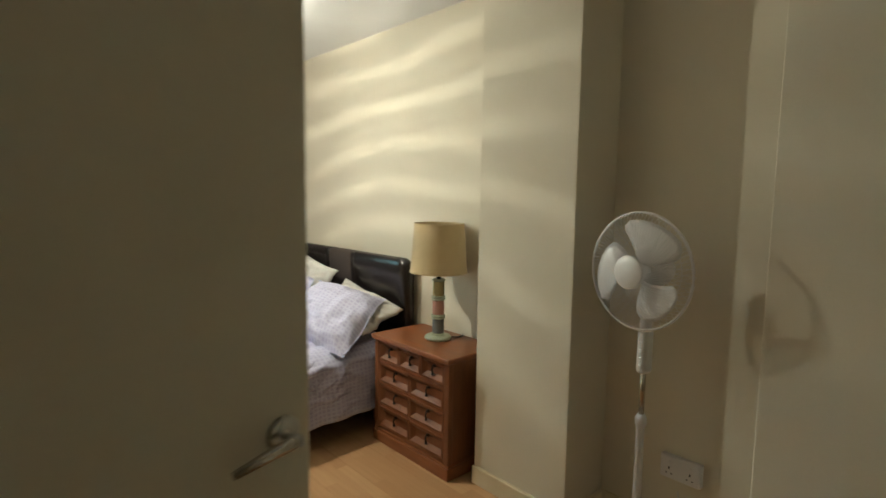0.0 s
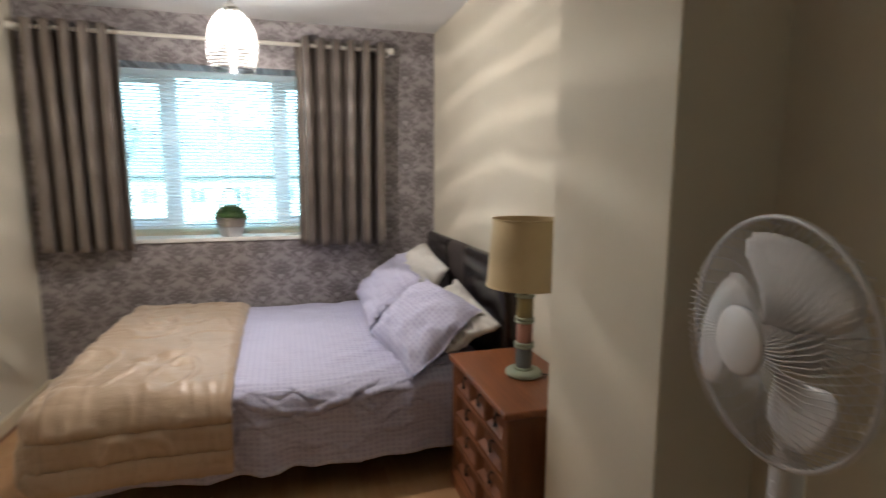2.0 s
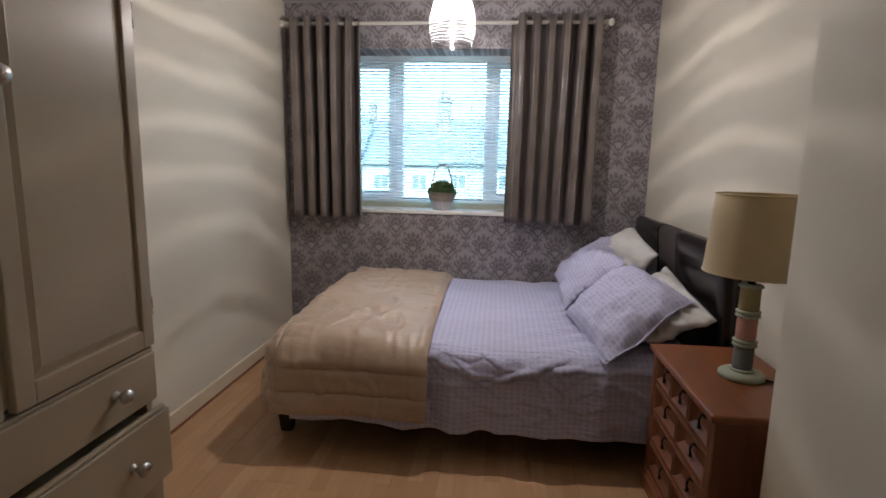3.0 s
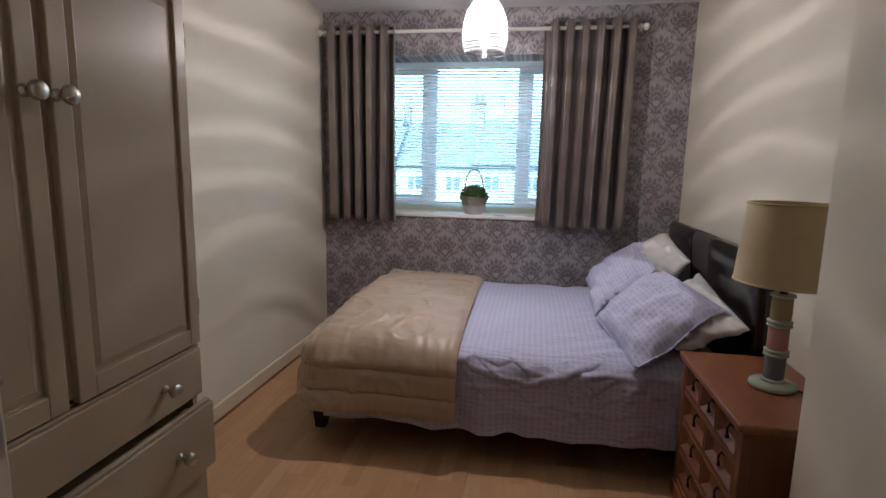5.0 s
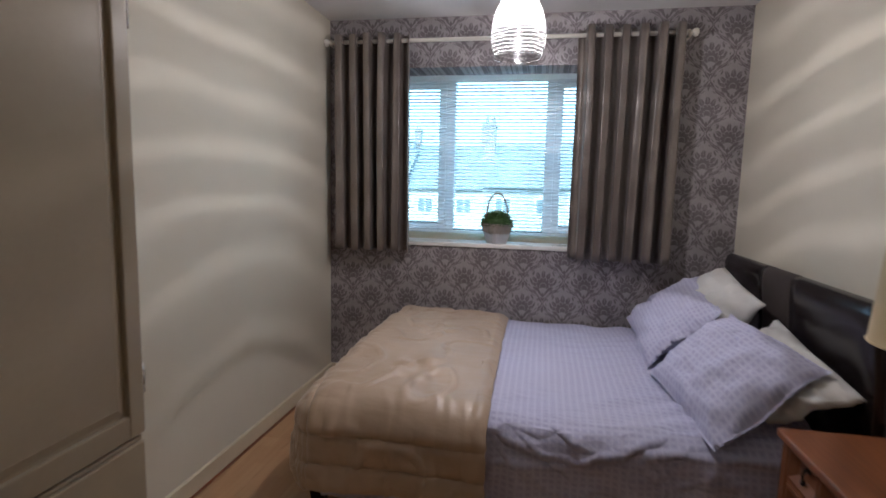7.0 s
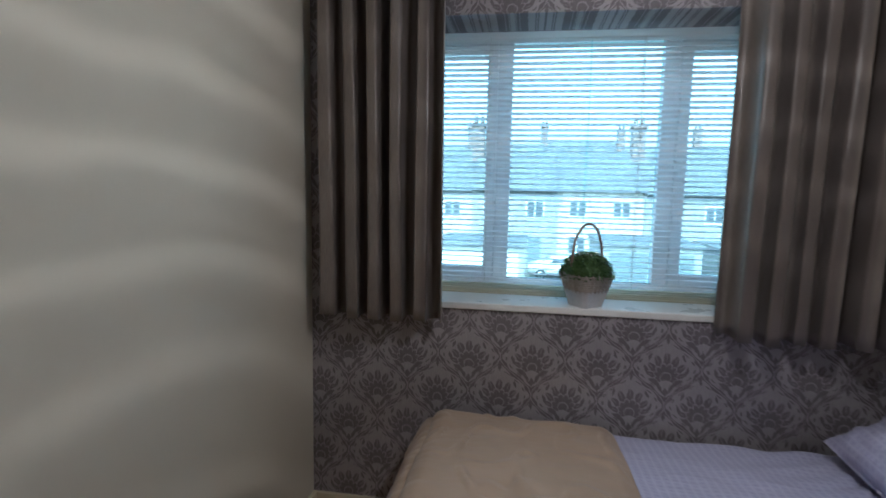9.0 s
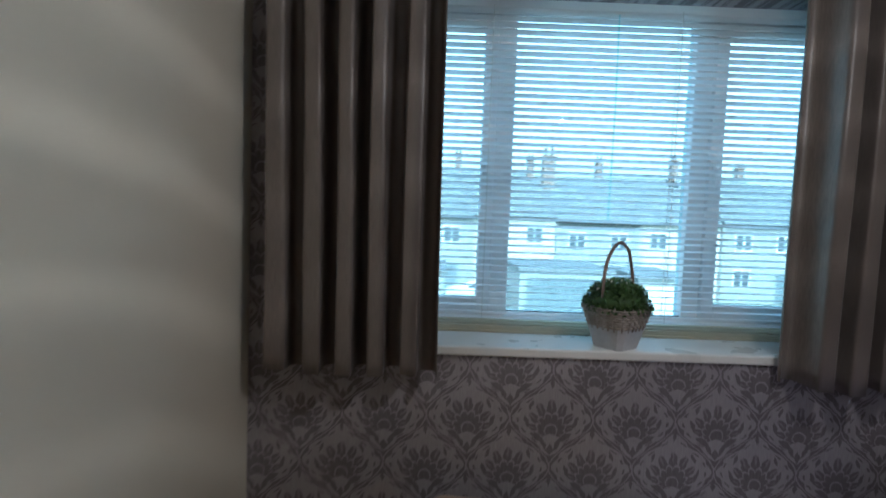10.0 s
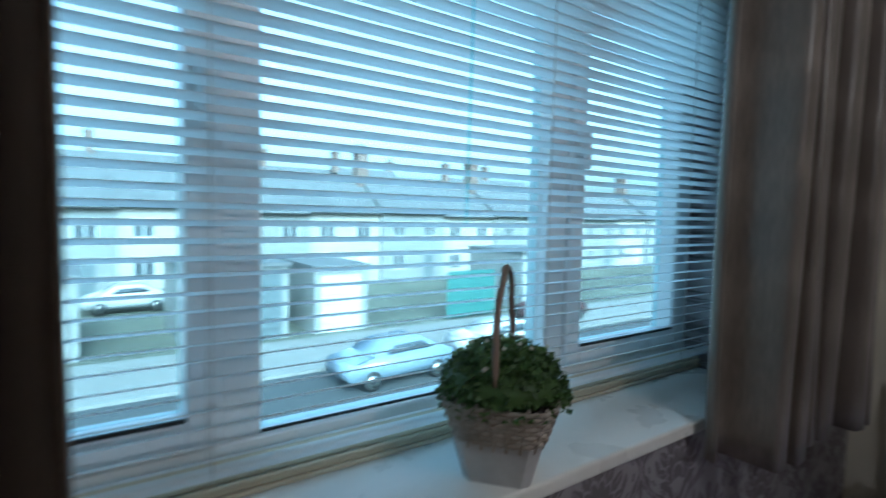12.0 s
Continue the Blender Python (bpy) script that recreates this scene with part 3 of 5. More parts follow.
# ---- window ----
def window():
    w = thing("window_1", pose(0, 0, 0), "white plastic three-light casement window", "window", "", "structure")
    yf, yb = 4.235, 4.295
    f = 0.05
    part("frame", merge([box(x0 + 0.004, x0 + f, yf, yb, 0.97, z1 - 0.004, 0.004), box(x1 - f, x1 - 0.004, yf, yb, 0.97, z1 - 0.004, 0.004),
                         box(x0 + f, x1 - f, yf, yb, 0.97, 1.025, 0.004), box(x0 + f, x1 - f, yf, yb, z1 - 0.045, z1 - 0.004, 0.004),
                         box(0.74, 0.80, yf, yb, 1.025, z1 - 0.045, 0.004), box(1.405, 1.465, yf, yb, 1.025, z1 - 0.045, 0.004)]), M_UPVC, w)
    for a, b in ((x0 + f + 0.001, 0.739), (1.466, x1 - f - 0.001)):
        s = 0.045
        sash = part("sash", merge([box(a, a + s, yf - 0.012, yb - 0.01, 1.027, z1 - 0.047, 0.005), box(b - s, b, yf - 0.012, yb - 0.01, 1.027, z1 - 0.047, 0.005),
                                   box(a + s, b - s, yf - 0.012, yb - 0.01, 1.027, 1.027 + s, 0.005), box(a + s, b - s, yf - 0.012, yb - 0.01, z1 - 0.047 - s, z1 - 0.047, 0.005)]), M_UPVC, w)
        p = part("pane", box(a + s, b - s, 4.266, 4.270, 1.027 + s, z1 - 0.047 - s), M_GLASS, sash)
        p.visible_shadow = False
        hx = b - 0.02 if a < 1 else a + 0.02
        part("catch", merge([box(hx - 0.01, hx + 0.01, yf - 0.03, yf - 0.012, 1.50, 1.56, 0.004), box(hx - 0.008, hx + 0.008, yf - 0.042, yf - 0.03, 1.47, 1.56, 0.004)]), M_UPVC, sash, "white plastic catch")
        part("gasket", merge([box(a + s, b - s, 4.220, 4.224, 1.027 + s, 1.027 + s + 0.006)]), M_RUBBER, sash, "black rubber seal")
    p = part("pane", box(0.80, 1.405, 4.266, 4.270, 1.025, z1 - 0.045), M_GLASS, w)
    p.visible_shadow = False
    part("gasket", box(0.80, 1.405, 4.242, 4.2465, 1.025, 1.031), M_RUBBER, w, "black rubber seal")
    part("subframe", merge([box(x0 + 0.004, x1 - 0.004, 4.20, 4.235, 0.962, 1.004, 0.003)] + [box(x0 + 0.004, x1 - 0.004, 4.186 + 0.004 * (k % 2), 4.20, 0.963 + 0.0085 * k, 0.9705 + 0.0085 * k, 0.0015, 1) for k in range(4)]), M_SKIRT, w, "cream painted timber below the frame")
    return w


window()
structure("window_sill", box(x0 + 0.002, x1 - 0.002, 3.984, BACK + REC - 0.02, 0.934, 0.962, 0.006, 3), M_WHITE, "white painted window sill", "window sill")


def blind():
    b = thing("venetian_blind", pose(0, 0, 0), "white slatted venetian blind, half open, inside the window opening", "window blind")
    yb, a, c = 4.155, x0 + 0.012, x1 - 0.012
    part("headrail", box(a, c, yb - 0.013, yb + 0.013, 2.012, 2.04, 0.002), M_SLAT, b, "narrow white metal rail")
    part("bottom_rail", box(a, c, yb - 0.012, yb + 0.012, 1.018, 1.03, 0.004), M_SLAT, b)
    n, half = 7, 0.0125
    bm = bmesh.new()
    prof = [(-half + 2 * half * k / n, 0.0018 * (1 - (2 * k / n - 1) ** 2)) for k in range(n + 1)]
    va = [(bm.verts.new((a, y, z)), bm.verts.new((c, y, z))) for y, z in prof]
    vb = [(bm.verts.new((a, y, z - 0.0004)), bm.verts.new((c, y, z - 0.0004))) for y, z in prof]
    for q in (va, vb):
        for p, r in zip(q, q[1:]):
            bm.faces.new((p[0], p[1], r[1], r[0]))
    for p, q in zip((va[0], va[-1]), (vb[0], vb[-1])):
        bm.faces.new((p[0], p[1], q[1], q[0]))
    slat = solid("slat", done(bm, True), M_SLAT)
    count = 45
    for i in range(count):
        s = new("slat", slat)
        s.parent = b
        z = 1.040 + (2.006 - 1.040) * i / (count - 1)
        s.matrix_basis = pose(0, yb, z + random.uniform(-0.0006, 0.0006), SLAT_TILT + random.uniform(-1.2, 1.2), random.uniform(-0.04, 0.04), 0)
    for x in (0.71, 1.31, 1.80, 0.42):
        part("ladder_cord", merge([tube([(x, yb - 0.0135, 2.02), (x, yb - 0.0135, 1.02)], 0.0011, 5), tube([(x, yb + 0.0135, 2.02), (x, yb + 0.0135, 1.02)], 0.0011, 5)]), M_CORD, b, "thin white cord")
    part("tilt_wand", tube([(1.105, yb - 0.02, 2.0), (1.107, yb - 0.022, 1.7), (1.103, yb - 0.022, 1.35)], 0.0022, 6), M_GLASS, b, "thin clear plastic rod")
    return b


blind()


# ---- curtains and rod ----
def curtain(xa, xb, zb, zt, folds, phase, label):
    c = thing("curtain", pose((xa + xb) / 2, 3.903, zb), label, "curtain", "pair of curtains")
    w = xb - xa
    mid = (xa + xb) / 2

    def at(u, v):
        s = u * folds * 2 * math.pi + phase
        amp = 0.066 * (0.9 + 0.25 * math.sin(u * 9 + phase)) * (0.9 + 0.05 * v)
        drift = 0.016 * (1 - v) * math.sin(u * 5.1 + phase * 2)
        x = xa + w * u - 0.009 * math.sin(2 * s) * (1 - 0.5 * v) + drift - mid + (0.022 * (1 - v) ** 1.5 * u if xa < 1 else -0.014 * (1 - v) ** 1.5 * (1 - u))
        y = amp * math.tanh(1.9 * (math.sin(s) - 0.3)) + 0.01 * (1 - v) * math.sin(u * 13 + 3 * v)
        return Vector((x + wob((u * 5, v * 2, phase), 1.0, 0.006), y, v * (zt - zb) + 0.006 * math.sin(s * 0.5) * (1 - v)))

    part("cloth", sheet(int(folds * 22), 26, at, 0.003, lambda u, v: (u * w * 1.9, v * (zt - zb))), M_CURT, c)
    for k in range(int(folds * 2)):
        u = (k * math.pi - phase) / (folds * 2 * math.pi)
        if 0.02 < u < 0.98:
            ring = []
            for q in range(14):
                an = 2 * math.pi * q / 14
                ring.append((xa + w * u - mid, 0.024 * math.cos(an), 2.207 - zb + 0.024 * math.sin(an)))
            part("eyelet", tube(ring, 0.004, 6, True), M_STEEL, c, "metal eyelet ring")
    return c


curtain(0.085, 0.560, 0.905, 2.245, 5.0, 3.3, "taupe faux-silk eyelet curtain hung in deep folds")
curtain(1.575, 2.155, 0.898, 2.25, 6.0, 0.6, "taupe faux-silk eyelet curtain drawn beside the window")
rod = thing("curtain_rod", pose(0, 3.903, 2.207), "white painted wooden curtain rod with ball ends", "curtain rod")
part("pole", tube([(0.03, 0, 0), (2.19, 0, 0)], 0.0125, 14), M_ROD, rod)
for x, s in ((0.03, -1), (2.19, 1)):
    part("finial", moved(lathe([(0.012, 0), (0.018, 0.006), (0.018, 0.012), (0.011, 0.018), (0.014, 0.024), (0.022, 0.034), (0.024, 0.044), (0.019, 0.054), (0.004, 0.06)], 18),
                         pose(x - 0.028 * s, 0, 0) @ pose(0, 0, 0, 0, 90 * s, 0)), M_ROD, rod, "turned white ball end")
for x in (0.045, 2.175):
    part("bracket", merge([box(x - 0.008, x + 0.008, 0, 0.105, -0.02, -0.008, 0.002), box(x - 0.012, x + 0.012, 0.098, 0.105, -0.04, 0.03, 0.002)]), M_ROD, rod)


# ---- pendant lamp ----
def pendant():
    p = thing("pendant_lamp", pose(1.28, 2.86, 0), "lit ribbed clear glass pendant lamp hung from the ceiling", "ceiling lamp")
    outer = [(0.094, 1.842), (0.101, 1.865), (0.109, 1.89), (0.111, 1.93), (0.106, 1.975), (0.094, 2.02), (0.074, 2.06), (0.05, 2.09), (0.03, 2.105)]
    part("shade", moved(lathe([(r, z - 1.842) for r, z in outer], 48, True, False), pose(0, 0, 1.842)), M_RIB, p, "clear glass bell with milky swirls")
    ring = [(0.094 * math.cos(2 * math.pi * k / 40), 0.094 * math.sin(2 * math.pi * k / 40), 1.842) for k in range(40)]
    part("rim", tube(ring, 0.0022, 6, True), M_RIB, p)
    part("bulb", lathe([(0.002, 1.905), (0.018, 1.912), (0.028, 1.93), (0.029, 1.95), (0.022, 1.972), (0.014, 1.987)], 20), M_CLEAR, p, "clear lamp bulb")
    part("filament", lathe([(0.0006, 1.9465), (0.0022, 1.947), (0.003, 1.949), (0.0022, 1.951), (0.0006, 1.9515)], 12), M_BULB, p, "glowing filament")
    part("holder", lathe([(0.015, 1.986), (0.018, 1.99), (0.018, 2.05), (0.032, 2.106), (0.032, 2.112), (0.012, 2.13), (0.006, 2.14)], 20), M_STEEL, p, "nickel lamp holder")
    part("flex", tube([(0, 0, 2.14), (0, 0, 2.345)], 0.004, 8), M_WHITE, p, "white flex")
    part("ceiling_rose", lathe([(0.006, 2.335), (0.03, 2.342), (0.045, 2.355), (0.048, H)], 24), M_WHITE, p, "white ceiling rose")
    return p


pendant()


# ---- wardrobe ----
def panel_door(y0, y1, z0, z1, x, sa, sb, rail):
    """The frame of a door and its sunk, fielded panel, as two meshes; front at x."""
    frame_ = merge([box(x - 0.022, x, y0, y0 + sa, z0, z1, 0.003), box(x - 0.022, x, y1 - sb, y1, z0, z1, 0.003),
                    box(x - 0.022, x - 0.0004, y0 + sa, y1 - sb, z0, z0 + 0.05, 0.003), box(x - 0.022, x - 0.0004, y0 + sa, y1 - sb, z1 - rail, z1, 0.003)])
    a, b, c, d = y0 + sa, y1 - sb, z0 + 0.05, z1 - rail
    bm = bmesh.new()
    loops = []
    for ins, dep in ((-0.001, 0.0215), (0.0, 0.0105), (0.006, 0.0105), (0.024, 0.005), (0.026, 0.0054), (0.027, 0.0054)):
        loops.append([bm.verts.new((x - dep, yy, zz)) for yy, zz in ((a + ins, c + ins), (b - ins, c + ins), (b - ins, d - ins), (a + ins, d - ins))])
    for p, q in zip(loops, loops[1:]):
        for i in range(4):
            bm.faces.new((p[i], p[(i + 1) % 4], q[(i + 1) % 4], q[i]))
    bm.faces.new(loops[-1])
    return frame_, done(bm)


def knob(parent, x, y, z):
    b = lathe([(0.013, 0), (0.013, 0.004), (0.007, 0.008), (0.006, 0.016), (0.014, 0.022), (0.0195, 0.030), (0.0195, 0.036), (0.0165, 0.042), (0.010, 0.046), (0.001, 0.047)], 20)
    part("knob", moved(b, pose(x, y, z, 0, 90, 0)), M_STEEL, parent, "round brushed metal knob")


def wardrobe():
    D, y0, y1, top = 0.575, 0.712, 1.603, 1.815
    w = thing("wardrobe", pose(0.02, y0, 0), "taupe cream painted two-door wardrobe with drawers, lower drawer ajar", "wardrobe")
    L = y1 - y0
    X = D - 0.02
    part("carcass", merge([box(0, X - 0.024, 0, 0.02, 0.0, top), box(0, X - 0.024, L - 0.02, L, 0.0, top), box(0, X - 0.024, 0.02, L - 0.02, top - 0.02, top),
                           box(0, 0.012, 0.02, L - 0.02, 0.06, top - 0.02), box(0.012, X - 0.024, 0.02, L - 0.02, 0.7665, 0.7715), box(0.012, X - 0.024, 0.02, L - 0.02, 0.599, 0.612),
                           box(0.012, X - 0.024, 0.02, L - 0.02, 0.377, 0.383)]), M_WARD, w)
    part("plinth", box(X - 0.06, X - 0.03, 0.021, L - 0.021, 0, 0.08, 0.003), M_WARD, w)
    part("cornice", merge([box(0, X + 0.02, 0.0, L + 0.02, top + 0.001, top + 0.03, 0.006), box(0, X + 0.035, 0.0, L + 0.03, top + 0.031, top + 0.05, 0.008)]), M_WARD, w)
    part("centre_post", box(X - 0.06, X - 0.016, 0.425, 0.47, 0.784, top - 0.021, 0.002), M_WARD, w, "narrow post between the doors")
    for k, (a, b, sa, sb) in enumerate(((0.002, 0.433, 0.046, 0.046), (0.459, L - 0.001, 0.048, 0.042))):
        frame_, field = panel_door(a, b, 0.772, top - 0.004, X, sa, sb, top - 0.004 - 1.725)
        dr = part("door", frame_, M_WARD, w, "panelled painted door")
        part("panel", field, M_WARD, dr, "sunk fielded panel")
        knob(dr, X, 0.398 if k == 0 else 0.470, 1.436)
        if k:
            for z in (1.65, 0.89):
                part("hinge", tube([(X - 0.008, L + 0.004, z - 0.032), (X - 0.008, L + 0.004, z + 0.032)], 0.005, 8), M_STEEL, dr, "small metal hinge")
    for z0, z1, out in ((0.613, 0.766, 0.0), (0.384, 0.598, 0.028), (0.085, 0.376, 0.0)):
        x = X + out
        d = part("drawer", box(x - 0.022, x, 0.004, L - 0.004 + (0.008 if out else 0), z0, z1 - 0.012, 0.004), M_WARD, w, "painted drawer with moulded top edge")
        part("drawer_lip", box(x - 0.022, x - 0.006, 0.004, L - 0.004, z1 - 0.0118, z1, 0.004), M_WARD, d, "moulded top edge")
        part("drawer_box", box(0.06, x - 0.0225, 0.03, L - 0.03, z0 + 0.01, z1 - 0.03, 0.001), M_WARD, d)
        if z0 > 0.2:
            knob(d, x, 0.724 + out * 0.2, (0.690 if z0 > 0.5 else 0.490))
    return w


wardrobe()


# ---- chest beside the bed ----
def sunk_front(y0, y1, z0, z1, x):
    """A drawer front with a deep bevelled hollow; front faces -x."""
    bm = bmesh.new()
    loops = []
    rim = 0.012
    for ins, dep in ((0, 0.016), (0.002, 0.0), (rim, 0.0), (rim + 0.022, 0.02), (rim + 0.024, 0.02)):
        zz = min(ins, (z1 - z0) * 0.42)
        loops.append([bm.verts.new((x + dep, yy, z)) for yy, z in ((y0 + ins, z0 + zz), (y1 - ins, z0 + zz), (y1 - ins, z1 - zz), (y0 + ins, z1 - zz))])
    for p, q in zip(loops, loops[1:]):
        for i in range(4):
            bm.faces.new((p[i], p[(i + 1) % 4], q[(i + 1) % 4], q[i]))
    bm.faces.new(loops[-1])
    return done(bm)


def drop_handle(parent, x, y, z):
    b = merge([moved(lathe([(0.011, 0), (0.011, 0.003), (0.005, 0.006), (0.005, 0.012)], 12), pose(x, y, z, 0, -90, 0)),
               tube([(x - 0.012, y, z), (x - 0.016, y + 0.003, z - 0.018), (x - 0.015, y + 0.001, z - 0.036)], [0.0035, 0.0045, 0.006], 8),
               moved(lathe([(0.002, 0), (0.0075, 0.005), (0.0075, 0.010), (0.002, 0.014)], 10), pose(x - 0.015, y, z - 0.048))])
    part("handle", b, M_IRON, parent, "black iron drop handle")


def chest():
    # local x runs from the front to the wall
    c = thing("bedside_chest", pose(2.165, 1.757, 0), "orange-stained pine bedside chest of sunk-panel drawers", "chest of drawers")
    D, L, h = 0.355, 0.60, 0.60
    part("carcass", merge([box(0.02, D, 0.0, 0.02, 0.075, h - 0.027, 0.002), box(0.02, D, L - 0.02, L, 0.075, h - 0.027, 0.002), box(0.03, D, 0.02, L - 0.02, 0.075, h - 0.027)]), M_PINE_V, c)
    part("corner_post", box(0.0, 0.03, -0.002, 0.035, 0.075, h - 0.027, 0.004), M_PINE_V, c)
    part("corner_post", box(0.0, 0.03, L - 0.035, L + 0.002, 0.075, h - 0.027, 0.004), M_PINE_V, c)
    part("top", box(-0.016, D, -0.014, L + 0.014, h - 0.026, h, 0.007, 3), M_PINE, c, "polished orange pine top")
    part("plinth", merge([box(-0.008, D, -0.008, L + 0.008, 0, 0.06, 0.004), box(0.0, D, -0.002, L + 0.002, 0.06, 0.074, 0.004)]), M_PINE, c)
    zs = [(0.462, 0.570), (0.340, 0.450), (0.216, 0.328), (0.092, 0.204)]
    for r, (z0, z1) in enumerate(zs):
        part("rail", box(0.004, 0.03, 0.036, L - 0.036, z0 - 0.011, z0 - 0.001, 0.002), M_PINE, c)
        n = 3 if r == 0 else 2
        wd = (L - 0.072) / n
        for k in range(n):
            a = 0.036 + k * wd
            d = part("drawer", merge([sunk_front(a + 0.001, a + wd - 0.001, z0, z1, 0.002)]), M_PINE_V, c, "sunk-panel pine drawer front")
            drop_handle(d, 0.022, a + wd / 2, (z0 + z1) / 2 + 0.02)
    return c


chest()


# ---- table lamp of stacked spools ----
def spool_lamp():
    l = thing("table_lamp", pose(2.36, 2.055, 0.60), "lamp of stacked painted cotton spools with a beige drum shade, unlit", "table lamp")
    part("base", lathe([(0.066, 0), (0.071, 0.004), (0.071, 0.014), (0.065, 0.02), (0.045, 0.024)], 36), M_MINT, l, "round mint-painted base")
    z = 0.022
    for mt, lab, hh in ((M_GREYBLUE, "slate grey spool", 0.1), (M_PINK, "dusty pink spool", 0.1), (M_OLIVE, "pale olive spool", 0.1)):
        sp = part("spool", lathe([(0.03, z + 0.012), (0.031, z + 0.02), (0.031, z + hh - 0.02), (0.03, z + hh - 0.012)], 28), mt, l, lab)
        part("spool_flange", lathe([(0.03, z), (0.037, z + 0.003), (0.038, z + 0.009), (0.03, z + 0.0125)], 28), M_MINT, sp, "mint-painted flange")
        part("spool_flange", lathe([(0.03, z + hh - 0.0125), (0.038, z + hh - 0.009), (0.037, z + hh - 0.003), (0.03, z + hh)], 28), M_MINT, sp, "mint-painted flange")
        z += hh
    part("stem", lathe([(0.012, z), (0.012, z + 0.02), (0.018, z + 0.025), (0.018, z + 0.07)], 16), M_IRON, l, "dark lamp holder")
    zb, zt, rb, rt = 0.36, 0.613, 0.15, 0.131
    sh = part("shade", merge([lathe([(rb, zb), (rt, zt)], 56, True, False), lathe([(rb - 0.003, zb), (rt - 0.003, zt)], 56, True, False)]), [M_SHADE], l, "beige linen drum shade")
    for r, zz in ((rb, zb), (rt, zt)):
        part("shade_binding", tube([(r * math.cos(2 * math.pi * k / 48), r * math.sin(2 * math.pi * k / 48), zz) for k in range(48)], 0.0035, 6, True), M_SHADE, sh, "rolled fabric edge")
    part("shade_frame", merge([tube([(-rb + 0.004, 0, zb + 0.03), (rb - 0.004, 0, zb + 0.03)], 0.002, 6), tube([(0, -rb + 0.004, zb + 0.03), (0, rb - 0.004, zb + 0.03)], 0.002, 6)]), M_IRON, l)
    part("flex", tube([(0.06, -0.03, 0.006), (0.10, -0.05, 0.003), (0.14, -0.045, 0.003), (0.158, -0.03, 0.003)], 0.003, 6), M_IRON, l, "dark lamp flex")
    return l


spool_lamp()


